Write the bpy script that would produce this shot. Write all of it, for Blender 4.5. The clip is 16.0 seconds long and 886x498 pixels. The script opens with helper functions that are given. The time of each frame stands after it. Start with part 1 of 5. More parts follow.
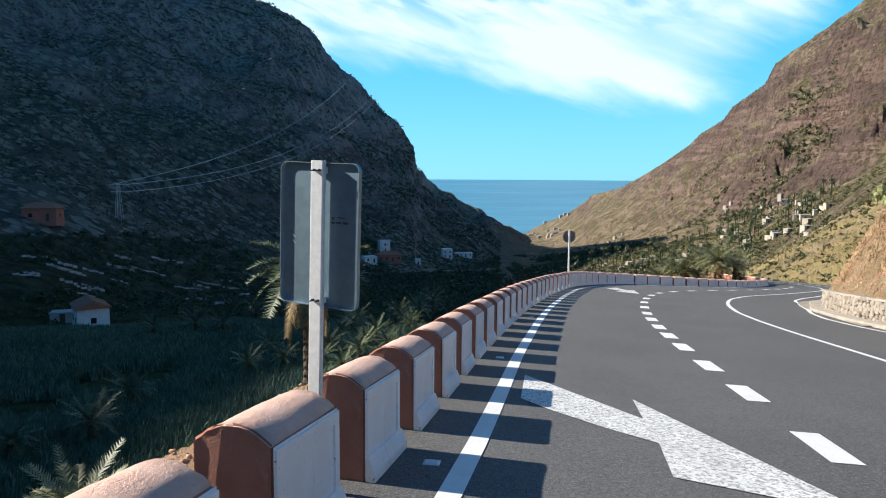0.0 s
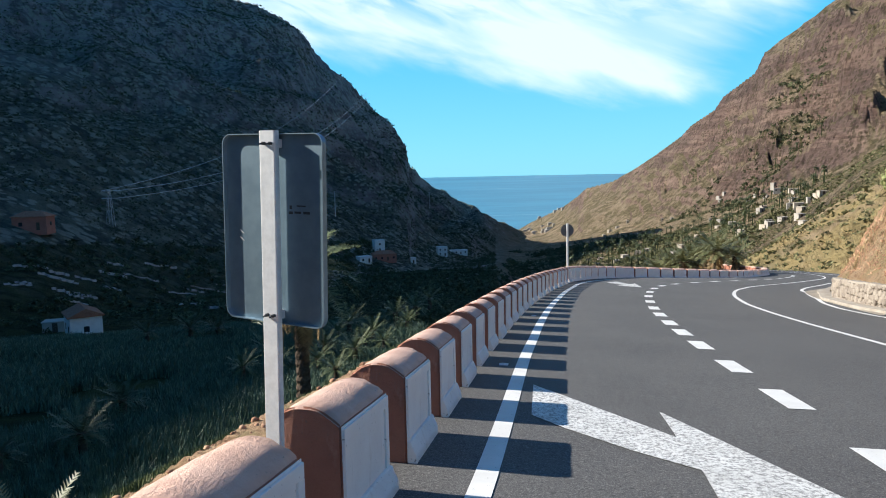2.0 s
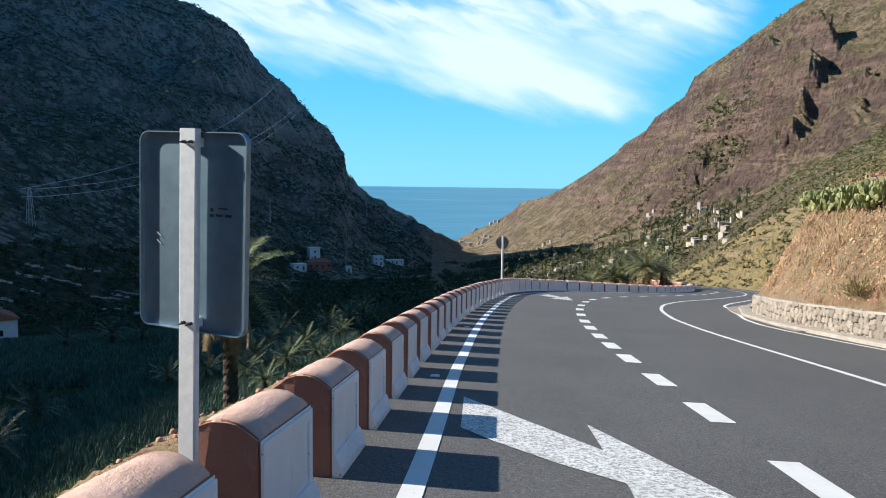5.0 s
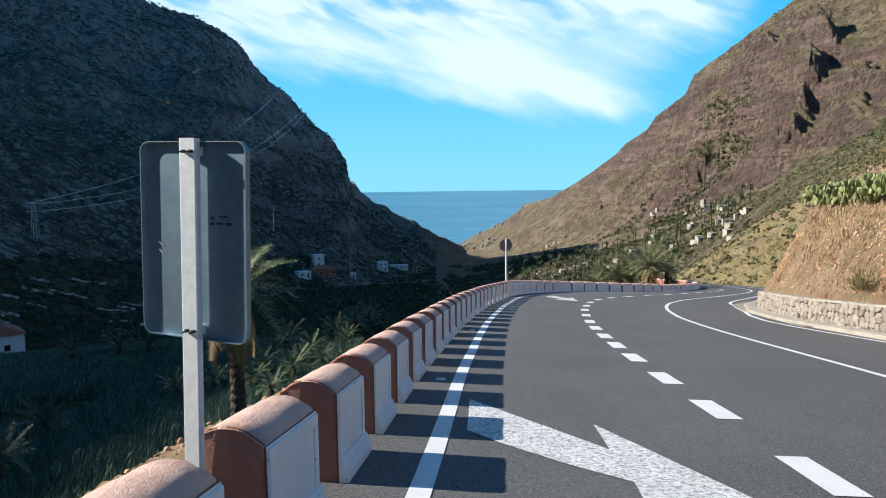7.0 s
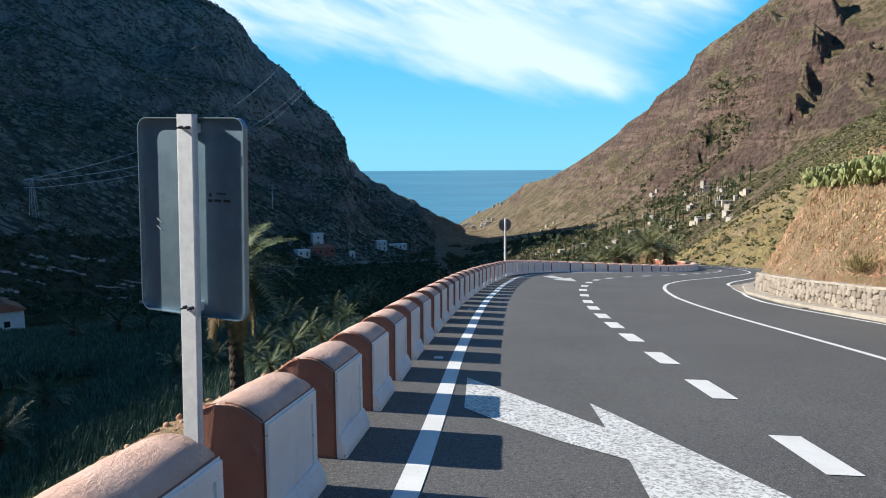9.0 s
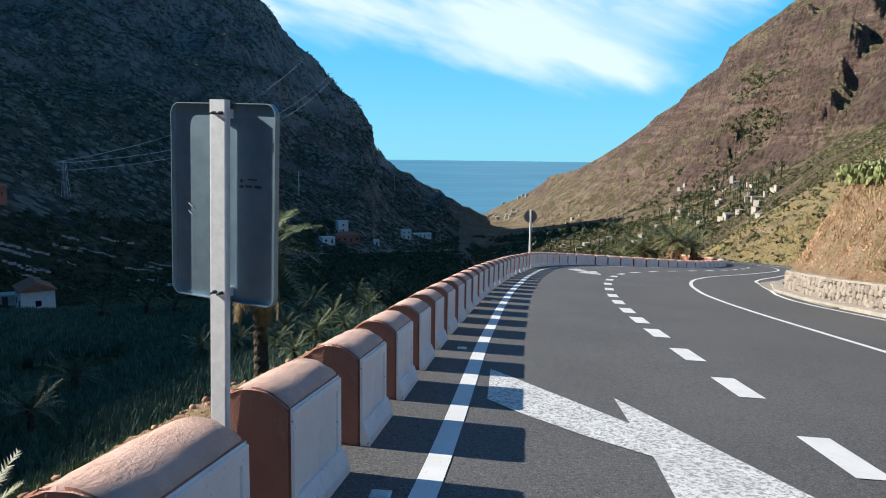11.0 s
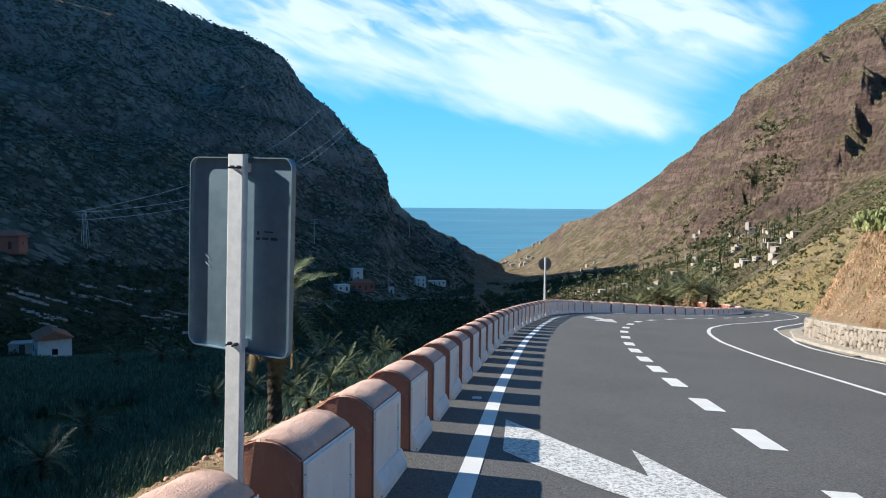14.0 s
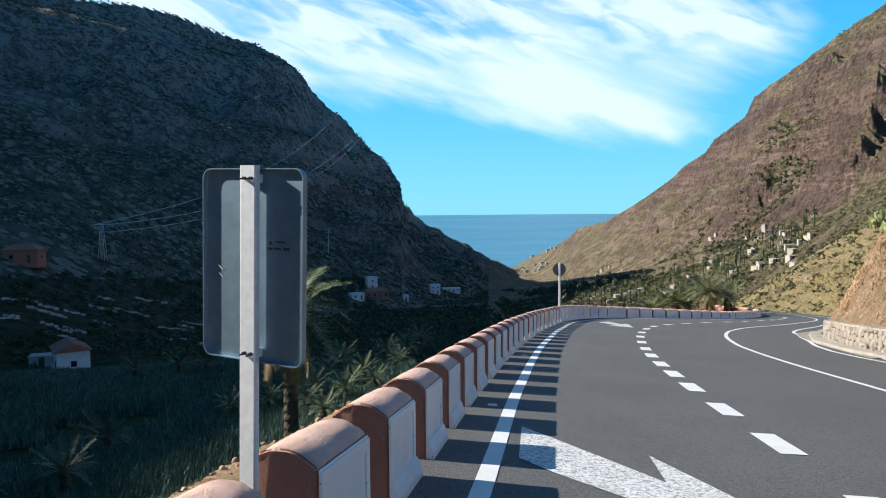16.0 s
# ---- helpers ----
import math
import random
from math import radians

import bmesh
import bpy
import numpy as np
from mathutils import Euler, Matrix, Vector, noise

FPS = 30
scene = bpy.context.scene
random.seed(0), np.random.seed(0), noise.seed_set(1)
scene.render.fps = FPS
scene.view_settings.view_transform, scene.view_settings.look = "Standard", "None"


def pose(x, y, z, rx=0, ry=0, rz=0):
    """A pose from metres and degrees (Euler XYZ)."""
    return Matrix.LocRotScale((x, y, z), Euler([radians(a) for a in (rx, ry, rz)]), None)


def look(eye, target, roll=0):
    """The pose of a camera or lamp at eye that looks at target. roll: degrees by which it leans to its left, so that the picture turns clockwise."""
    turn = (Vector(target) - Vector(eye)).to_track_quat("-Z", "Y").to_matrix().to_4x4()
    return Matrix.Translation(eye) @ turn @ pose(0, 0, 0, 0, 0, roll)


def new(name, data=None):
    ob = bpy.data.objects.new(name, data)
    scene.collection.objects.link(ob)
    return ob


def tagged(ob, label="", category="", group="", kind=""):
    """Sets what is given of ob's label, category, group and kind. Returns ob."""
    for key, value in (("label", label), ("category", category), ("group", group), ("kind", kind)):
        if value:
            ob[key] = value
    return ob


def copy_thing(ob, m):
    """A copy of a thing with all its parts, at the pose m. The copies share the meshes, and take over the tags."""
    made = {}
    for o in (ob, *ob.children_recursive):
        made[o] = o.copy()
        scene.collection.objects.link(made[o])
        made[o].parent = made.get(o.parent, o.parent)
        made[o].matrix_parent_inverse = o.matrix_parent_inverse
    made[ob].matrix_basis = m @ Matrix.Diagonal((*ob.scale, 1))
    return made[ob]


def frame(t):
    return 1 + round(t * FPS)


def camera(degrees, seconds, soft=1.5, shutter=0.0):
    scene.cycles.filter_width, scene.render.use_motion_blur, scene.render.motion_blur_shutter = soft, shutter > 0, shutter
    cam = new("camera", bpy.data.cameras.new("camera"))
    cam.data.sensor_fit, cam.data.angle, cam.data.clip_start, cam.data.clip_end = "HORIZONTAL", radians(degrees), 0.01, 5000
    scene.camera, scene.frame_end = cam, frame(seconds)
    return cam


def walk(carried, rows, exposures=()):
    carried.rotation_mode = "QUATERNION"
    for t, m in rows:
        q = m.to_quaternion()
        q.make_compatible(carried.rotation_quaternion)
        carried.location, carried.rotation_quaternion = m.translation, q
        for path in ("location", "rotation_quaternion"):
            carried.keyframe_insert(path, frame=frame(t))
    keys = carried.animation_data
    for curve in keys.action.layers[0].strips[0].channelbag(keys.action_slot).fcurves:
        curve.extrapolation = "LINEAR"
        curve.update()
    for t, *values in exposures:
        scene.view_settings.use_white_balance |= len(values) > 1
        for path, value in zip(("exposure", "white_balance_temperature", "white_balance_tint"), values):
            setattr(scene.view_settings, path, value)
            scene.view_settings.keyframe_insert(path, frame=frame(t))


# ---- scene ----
cam = camera(63.79, 16.0, soft=1.0)
PATH = [
    (0, pose(-0.088, -1.087, 1.682, 84.06, -0.34, -2.35)),
    (0.5, pose(-0.070, -0.793, 1.630, 84.93, -0.04, -3.16)),
    (1, pose(-0.046, -0.544, 1.596, 84.01, 0.13, -4.07)),
    (1.5, pose(-0.007, -0.294, 1.574, 84.62, -0.30, -2.81)),
    (2, pose(-0.040, -0.078, 1.560, 83.89, 1.18, -2.92)),
    (2.5, pose(-0.011, -0.031, 1.560, 84.10, -0.06, -4.98)),
    (3, pose(0.004, -0.002, 1.556, 84.81, 0.36, -5.98)),
    (3.5, pose(0.000, 0.000, 1.550, 84.31, 0.68, -6.93)),
    (4, pose(-0.007, -0.001, 1.548, 84.80, -0.14, -7.66)),
    (4.2, pose(-0.010, 0.003, 1.548, 84.42, -1.20, -7.91)),
    (6.3, pose(0.013, -0.024, 1.547, 85.21, 0.29, -7.73)),
    (6.5, pose(0.013, -0.030, 1.545, 84.86, 0.26, -7.68)),
    (7, pose(0.014, -0.022, 1.542, 85.01, 0.70, -7.68)),
    (7.5, pose(0.014, -0.024, 1.543, 84.75, 1.13, -7.44)),
    (8, pose(0.017, -0.025, 1.543, 83.77, 1.55, -7.29)),
    (8.2, pose(0.020, -0.028, 1.542, 83.65, 1.47, -7.53)),
    (10.3, pose(-0.003, -0.007, 1.536, 83.01, -0.97, -7.12)),
    (10.5, pose(-0.008, 0.000, 1.539, 83.18, -0.90, -7.09)),
    (11, pose(-0.002, -0.003, 1.538, 82.54, -0.74, -5.64)),
    (11.5, pose(-0.002, -0.013, 1.546, 85.39, -0.56, -5.56)),
    (12, pose(-0.003, -0.010, 1.551, 86.65, -0.54, -5.29)),
    (12.5, pose(-0.003, -0.008, 1.552, 86.61, 0.08, -4.07)),
    (13, pose(-0.007, -0.013, 1.547, 86.45, 0.52, -4.28)),
    (13.5, pose(-0.002, -0.017, 1.553, 86.19, -0.27, -4.49)),
    (14, pose(-0.000, -0.019, 1.556, 86.34, -0.47, -4.49)),
    (14.5, pose(0.005, -0.015, 1.557, 86.30, -0.25, -4.05)),
    (15, pose(0.007, -0.020, 1.554, 86.53, 0.07, -3.58)),
    (15.5, pose(0.008, -0.019, 1.554, 87.08, 0.00, -3.79)),
    (16, pose(0.011, -0.025, 1.557, 86.92, 0.47, -3.42)),
]
walk(cam, PATH, [(0.0, 0.94, 6480, 7), (2.5, 0.86, 6380, 7), (7.0, 0.81, 6250, 6), (11.0, 0.76, 6400, 7), (14.5, 0.83, 6280, 6), (16.0, 0.83, 6280, 6)])

# ---- light and sky ----
SUN_AZ, SUN_EL = -75.0, 30.0   # degrees from ahead (left is negative), degrees up
world = bpy.data.worlds.new("world")
scene.world = world
world.use_nodes = True


def sky_world():
    nt = world.node_tree
    nt.nodes.clear()
    N, L = nt.nodes.new, nt.links.new
    out, bg = N("ShaderNodeOutputWorld"), N("ShaderNodeBackground")
    sky = N("ShaderNodeTexSky")
    sky.sky_type, sky.sun_disc = "NISHITA", False
    sky.sun_elevation, sky.sun_rotation = radians(SUN_EL), radians(SUN_AZ)
    sky.altitude, sky.air_density, sky.dust_density, sky.ozone_density = 200, 1.0, 0.2, 3.0
    co = N("ShaderNodeTexCoord")
    sep = N("ShaderNodeSeparateXYZ")
    L(co.outputs["Generated"], sep.inputs[0])

    def m(op, a, b=None, c=None, clamp=False):
        n = N("ShaderNodeMath")
        n.operation, n.use_clamp = op, clamp
        for i, v in enumerate((a, b, c)):
            if v is None:
                continue
            if isinstance(v, (int, float)):
                n.inputs[i].default_value = v
            else:
                L(v, n.inputs[i])
        return n.outputs[0]

    def step(v, a, b):
        n = N("ShaderNodeMapRange")
        n.interpolation_type = "SMOOTHSTEP"
        n.inputs["From Min"].default_value, n.inputs["From Max"].default_value = a, b
        L(v, n.inputs["Value"])
        return n.outputs[0]

    az = m("ARCTAN2", sep.outputs[0], sep.outputs[1])
    el = m("ARCSINE", sep.outputs[2])
    # thin high cloud in a slanting sheet
    stretch = N("ShaderNodeCombineXYZ")
    L(m("MULTIPLY_ADD", el, 1.5, m("MULTIPLY", az, 3.0)), stretch.inputs[0])
    L(m("MULTIPLY_ADD", el, 8.0, m("MULTIPLY", az, 2.2)), stretch.inputs[1])

    def cloud_noise(scale, detail, dist):
        n = N("ShaderNodeTexNoise")
        n.inputs["Scale"].default_value, n.inputs["Detail"].default_value, n.inputs["Roughness"].default_value = scale, detail, 0.5
        n.inputs["Distortion"].default_value = dist
        L(stretch.outputs[0], n.inputs["Vector"])
        return n.outputs["Fac"]

    big, mid = cloud_noise(1.7, 5, 0.3), cloud_noise(4.5, 6, 0.6)
    wob = m("MULTIPLY", m("SUBTRACT", big, 0.5), 0.16)
    wob = m("MULTIPLY_ADD", m("SUBTRACT", mid, 0.5), 0.07, wob)
    low = m("ADD", m("SUBTRACT", el, m("MULTIPLY_ADD", az, -0.17, 0.140)), m("MULTIPLY", wob, 0.55))
    right = m("ADD", m("SUBTRACT", m("MULTIPLY_ADD", el, 0.85, 0.335), az), wob)
    dens = m("MULTIPLY", step(low, -0.012, 0.045), step(right, -0.03, 0.10))
    dens = m("MULTIPLY", dens, m("MULTIPLY", step(el, 0.50, 0.32), step(az, -0.95, -0.35)))
    thin = m("MULTIPLY", step(el, 0.17, 0.24), step(mid, 0.60, 0.36))
    fac = m("MULTIPLY", dens, m("SUBTRACT", m("MULTIPLY_ADD", step(big, 0.28, 0.62), 0.55, 0.52), m("MULTIPLY", thin, 0.55)), clamp=True)
    mix = N("ShaderNodeMix")
    mix.data_type = "RGBA"
    L(m("MULTIPLY", fac, CLOUD), mix.inputs["Factor"])
    gain = N("ShaderNodeMix")
    gain.data_type, gain.blend_type = "RGBA", "MULTIPLY"
    gain.inputs["Factor"].default_value = 1.0
    gain.inputs["B"].default_value = SKY_TINT
    L(sky.outputs[0], gain.inputs["A"])
    # clear maritime air: pale at the horizon, deep blue overhead
    ramp = N("ShaderNodeValToRGB")
    L(m("DIVIDE", el, math.pi / 2, clamp=True), ramp.inputs["Fac"])
    stops = ((0.0, (2.1, 5.5, 7.4, 1)), (0.13, (0.65, 4.2, 7.8, 1)), (0.36, (0.26, 1.1, 3.0, 1)), (1.0, (0.10, 0.42, 1.35, 1)))
    while len(ramp.color_ramp.elements) < len(stops):
        ramp.color_ramp.elements.new(0.5)
    for e, (p, c) in zip(ramp.color_ramp.elements, stops):
        e.position, e.color = p, c
    blend = N("ShaderNodeMix")
    blend.data_type = "RGBA"
    blend.inputs["Factor"].default_value = 0.8
    L(gain.outputs["Result"], blend.inputs["A"])
    L(ramp.outputs["Color"], blend.inputs["B"])
    L(blend.outputs["Result"], mix.inputs["A"])
    mix.inputs["B"].default_value = CLOUD_COLOUR
    L(mix.outputs["Result"], bg.inputs["Color"])
    bg.inputs["Strength"].default_value = SKY
    L(bg.outputs[0], out.inputs[0])


SKY, CLOUD, CLOUD_COLOUR, SKY_TINT = 0.085, 0.82, (6.8, 7.5, 8.0, 1), (0.35, 0.75, 1.0, 1)
sky_world()
sun = new("sun", bpy.data.lights.new("sun", "SUN"))
sun.data.energy, sun.data.angle, sun.data.color = 5.0, radians(0.53), (1.0, 0.93, 0.84)
_a, _e = radians(SUN_AZ), radians(SUN_EL)
SUN_FROM = Vector((math.sin(_a) * math.cos(_e), math.cos(_a) * math.cos(_e), math.sin(_e)))
sun.matrix_world = look(SUN_FROM * 50, (0, 0, 0))


# ---- materials ----
class Mat:
    """A small builder of node materials."""

    def __init__(self, name, rough=0.8, metal=0.0, spec=0.5):
        self.mat = bpy.data.materials.new(name)
        self.mat.use_nodes = True
        self.nt = self.mat.node_tree
        self.bsdf = self.nt.nodes["Principled BSDF"]
        self.bsdf.inputs["Roughness"].default_value = rough
        self.bsdf.inputs["Metallic"].default_value = metal
        self.bsdf.inputs["Specular IOR Level"].default_value = spec
        self.co = self.nt.nodes.new("ShaderNodeTexCoord").outputs["Object"]
        self.geo = self.nt.nodes.new("ShaderNodeNewGeometry")

    def node(self, kind):
        return self.nt.nodes.new(kind)

    def link(self, a, b):
        self.nt.links.new(a, b)

    def noise(self, scale, detail=5, rough=0.6, dist=0.0, vec=None):
        n = self.node("ShaderNodeTexNoise")
        n.inputs["Scale"].default_value, n.inputs["Detail"].default_value = scale, detail
        n.inputs["Roughness"].default_value, n.inputs["Distortion"].default_value = rough, dist
        self.link(vec or self.co, n.inputs["Vector"])
        return n.outputs["Fac"]

    def voronoi(self, scale, feature="F1", vec=None):
        n = self.node("ShaderNodeTexVoronoi")
        n.feature = feature
        n.inputs["Scale"].default_value = scale
        self.link(vec or self.co, n.inputs["Vector"])
        return n.outputs["Distance"]

    def scaled(self, x, y, z):
        n = self.node("ShaderNodeMapping")
        n.inputs["Scale"].default_value = (x, y, z)
        self.link(self.co, n.inputs["Vector"])
        return n.outputs[0]

    def step(self, v, a, b):
        n = self.node("ShaderNodeMapRange")
        n.interpolation_type = "SMOOTHSTEP"
        n.inputs["From Min"].default_value, n.inputs["From Max"].default_value = a, b
        self.link(v, n.inputs["Value"])
        return n.outputs[0]

    def math(self, op, a, b=0.0):
        n = self.node("ShaderNodeMath")
        n.operation = op
        for i, v in enumerate((a, b)):
            if isinstance(v, (int, float)):
                n.inputs[i].default_value = v
            else:
                self.link(v, n.inputs[i])
        return n.outputs[0]

    def mix(self, fac, a, b, kind="MIX"):
        n = self.node("ShaderNodeMix")
        n.data_type, n.blend_type = "RGBA", kind
        for key, v in (("Factor", fac), ("A", a), ("B", b)):
            sock = [s for s in n.inputs if s.name == key and s.type == ("VALUE" if key == "Factor" else "RGBA")][0]
            if isinstance(v, (int, float)):
                sock.default_value = v
            elif isinstance(v, tuple):
                sock.default_value = (*v, 1) if len(v) == 3 else v
            else:
                self.link(v, sock)
        return [s for s in n.outputs if s.type == "RGBA"][0]

    def colour(self, c):
        if isinstance(c, tuple):
            self.bsdf.inputs["Base Color"].default_value = (*c, 1)
        else:
            self.link(c, self.bsdf.inputs["Base Color"])
        return self

    def bump(self, h, strength=0.3, dist=0.02):
        n = self.node("ShaderNodeBump")
        n.inputs["Strength"].default_value, n.inputs["Distance"].default_value = strength, dist
        self.link(h, n.inputs["Height"])
        self.link(n.outputs[0], self.bsdf.inputs["Normal"])
        return self

    def random(self):
        return self.node("ShaderNodeObjectInfo").outputs["Random"]

    def island(self):
        return self.geo.outputs["Random Per Island"]

    def slope(self):
        n = self.node("ShaderNodeSeparateXYZ")
        self.link(self.geo.outputs["Normal"], n.inputs[0])
        return n.outputs[2]


def plain(name, a, b, scale=8.0, rough=0.8, metal=0.0, bump=0.15, dist=0.01, spec=0.5):
    m = Mat(name, rough, metal, spec)
    n = m.noise(scale, 6)
    m.colour(m.mix(m.step(n, 0.3, 0.7), a, b))
    m.bump(m.noise(scale * 6, 4), bump, dist)
    return m.mat


def make_asphalt():
    m = Mat("asphalt", 0.85, spec=0.35)
    big, fine = m.noise(0.35, 4), m.noise(90, 3, 0.7)
    tracks = m.noise(1.2, 5, 0.6, 0.3, m.scaled(1.0, 0.15, 1))
    c = m.mix(m.step(big, 0.3, 0.7), (0.062, 0.060, 0.060), (0.086, 0.083, 0.081))
    c = m.mix(m.math("MULTIPLY", m.step(tracks, 0.4, 0.75), 0.5), c, (0.09, 0.086, 0.083))
    c = m.mix(m.math("MULTIPLY", m.step(fine, 0.46, 0.70), 0.7), c, (0.26, 0.25, 0.24))
    c = m.mix(m.math("MULTIPLY", m.step(m.noise(34, 4, 0.8), 0.56, 0.64), 0.65), c, (0.22, 0.21, 0.20))
    c = m.mix(m.math("MULTIPLY", m.step(m.noise(27, 4, 0.8), 0.45, 0.36), 0.75), c, (0.022, 0.022, 0.022))
    c = m.mix(m.math("MULTIPLY", m.step(m.voronoi(55), 0.45, 0.05), 0.5), c, (0.035, 0.034, 0.034))
    m.colour(c)
    m.bump(m.voronoi(110), 0.5, 0.004)
    return m.mat


def make_paint(name, worn):
    m = Mat(name, 0.7)
    n = m.noise(26, 8, 0.8)
    cr = m.voronoi(48, "DISTANCE_TO_EDGE", None)
    c = m.mix(m.step(m.noise(2.5, 4), 0.3, 0.7), (0.64, 0.63, 0.605), (0.73, 0.72, 0.695))
    wear = m.step(n, 0.64 - worn * 0.14, 0.70 - worn * 0.12)
    if worn > 0.5:
        wear = m.math("MAXIMUM", wear, m.math("MULTIPLY", m.step(cr, 0.05, 0.0), m.step(m.noise(3, 4), 0.38, 0.62)))
    m.colour(m.mix(m.math("MULTIPLY", wear, 0.85), c, (0.16, 0.155, 0.15)))
    m.bump(n, 0.25, 0.004)
    return m.mat


def make_plaster(name, a, b, stain, pits=True, relief=0.8):
    m = Mat(name, 0.88, spec=0.25)
    c = m.mix(m.step(m.noise(3.2, 6), 0.32, 0.68), a, b)
    streak = m.step(m.noise(5, 7, 0.65, 0.4, m.scaled(2.0, 2.0, 0.6)), 0.56, 0.74)
    c = m.mix(m.math("MULTIPLY", streak, 0.55), c, stain)
    if pits:
        spots = m.math("MULTIPLY", m.step(m.noise(38, 3, 0.6), 0.66, 0.72), 0.8)
        c = m.mix(spots, c, (stain[0] * 0.5, stain[1] * 0.5, stain[2] * 0.5))
    m.colour(c)
    strokes = m.noise(14, 6, 0.7, 1.2, m.scaled(1.0, 0.45, 1.0))
    m.bump(m.math("ADD", m.noise(60, 5, 0.7), m.math("MULTIPLY", strokes, 1.6)), relief, 0.012)
    return m.mat


ASPHALT = make_asphalt()
LINE_PAINT = make_paint("white_line_paint", 0.3)
WORN_PAINT = make_paint("worn_white_paint", 1.15)
TERRACOTTA = make_plaster("terracotta_plaster", (0.36, 0.15, 0.10), (0.44, 0.20, 0.135), (0.55, 0.36, 0.27))
CAP_PLASTER = make_plaster("weathered_cap_plaster", (0.64, 0.40, 0.31), (0.75, 0.51, 0.41), (0.82, 0.64, 0.55))
WHITEWASH = make_plaster("whitewash", (0.86, 0.81, 0.77), (0.91, 0.87, 0.83), (0.66, 0.56, 0.49), relief=0.35)
STEEL = plain("galvanised_steel", (0.66, 0.67, 0.67), (0.76, 0.77, 0.77), 30, 0.5, 0.2, 0.08, 0.002)
ALUMINIUM = plain("grey_painted_aluminium", (0.19, 0.275, 0.34), (0.235, 0.33, 0.40), 12, 0.45, 0.7, 0.05, 0.002)
DARK = plain("dark_print", (0.02, 0.025, 0.03), (0.04, 0.045, 0.05), 20, 0.6)


# ---- helpers of this scene ----
def part(name, bm, material, parent, label="", smooth=False):
    me = bpy.data.meshes.new(name)
    bm.normal_update()
    bm.to_mesh(me)
    bm.free()
    if smooth:
        for p in me.polygons:
            p.use_smooth = True
    for mt in (material if isinstance(material, (list, tuple)) else [material]):
        me.materials.append(mt)
    ob = new(name, me)
    if parent is not None:
        ob.parent = parent
    if label:
        ob["label"] = label
    return ob


def from_lists(name, verts, faces, material, parent=None, smooth=False):
    me = bpy.data.meshes.new(name)
    me.from_pydata([tuple(map(float, v)) for v in verts], [], faces)
    me.materials.append(material)
    if smooth:
        me.polygons.foreach_set("use_smooth", [True] * len(me.polygons))
    me.update()
    ob = new(name, me)
    if parent is not None:
        ob.parent = parent
    return ob


def box(bm, lo, hi, bevel=0.0, m=None):
    g = bmesh.ops.create_cube(bm, size=1.0)
    vs = g["verts"]
    c = [(a + b) / 2 for a, b in zip(lo, hi)]
    s = [b - a for a, b in zip(lo, hi)]
    for v in vs:
        v.co = Vector((v.co.x * s[0] + c[0], v.co.y * s[1] + c[1], v.co.z * s[2] + c[2]))
    if bevel:
        es = list({e for v in vs for e in v.link_edges})
        r = bmesh.ops.bevel(bm, geom=es, offset=bevel, segments=2, affect="EDGES", profile=0.5)
        vs = list({v for f in r["faces"] for v in f.verts} | {v for v in vs if v.is_valid})
    if m is not None:
        bmesh.ops.transform(bm, matrix=m, verts=[v for v in vs if v.is_valid])
    return vs


def tube(bm, a, b, r0, r1=None, seg=8, cap=True):
    a, b = Vector(a), Vector(b)
    r1 = r0 if r1 is None else r1
    q = (b - a).to_track_quat("Z", "Y").to_matrix()
    rings = []
    for p, r in ((a, r0), (b, r1)):
        rings.append([bm.verts.new(p + q @ Vector((r * math.cos(i * 2 * math.pi / seg), r * math.sin(i * 2 * math.pi / seg), 0))) for i in range(seg)])
    for i in range(seg):
        j = (i + 1) % seg
        bm.faces.new((rings[0][i], rings[0][j], rings[1][j], rings[1][i]))
    if cap:
        bm.faces.new(rings[0][::-1])
        bm.faces.new(rings[1])


def root(name, x, y, z, rz=0.0, label="", category="", group="", kind=""):
    e = new(name)
    e.matrix_world = pose(x, y, z, 0, 0, rz)
    return tagged(e, label, category, group, kind)


# ---- numeric noise for the land ----
def hash2(ix, iy, seed):
    h = (ix.astype(np.int64) * 374761393 + iy.astype(np.int64) * 668265263 + seed * 974711) & 0x7FFFFFFF
    h = ((h ^ (h >> 13)) * 1274126177) & 0x7FFFFFFF
    return ((h ^ (h >> 16)) & 0xFFFF) / 65535.0


def value2(x, y, seed):
    ix, iy = np.floor(x), np.floor(y)
    fx, fy = x - ix, y - iy
    fx, fy = fx * fx * fx * (fx * (fx * 6 - 15) + 10), fy * fy * fy * (fy * (fy * 6 - 15) + 10)
    a, b = hash2(ix, iy, seed), hash2(ix + 1, iy, seed)
    c, d = hash2(ix, iy + 1, seed), hash2(ix + 1, iy + 1, seed)
    return (a + (b - a) * fx) * (1 - fy) + (c + (d - c) * fx) * fy


def fbm(x, y, size, octaves=5, seed=0, gain=0.5):
    total, amp, norm = 0.0, 1.0, 0.0
    for k in range(octaves):
        total = total + amp * (value2(x / size + 17.3 * k, y / size - 9.1 * k, seed + k) * 2 - 1)
        norm, amp, size = norm + amp, amp * gain, size / 2.03
    return total / norm


def ridged(x, y, size, octaves=5, seed=0):
    total, amp, norm = 0.0, 1.0, 0.0
    for k in range(octaves):
        total = total + amp * (1 - np.abs(value2(x / size + 5.7 * k, y / size + 3.3 * k, seed + k) * 2 - 1) * 2)
        norm, amp, size = norm + amp, amp * 0.5, size / 2.1
    return total / norm


def sstep(v, a, b):
    t = np.clip((v - a) / (b - a), 0, 1)
    return t * t * (3 - 2 * t)


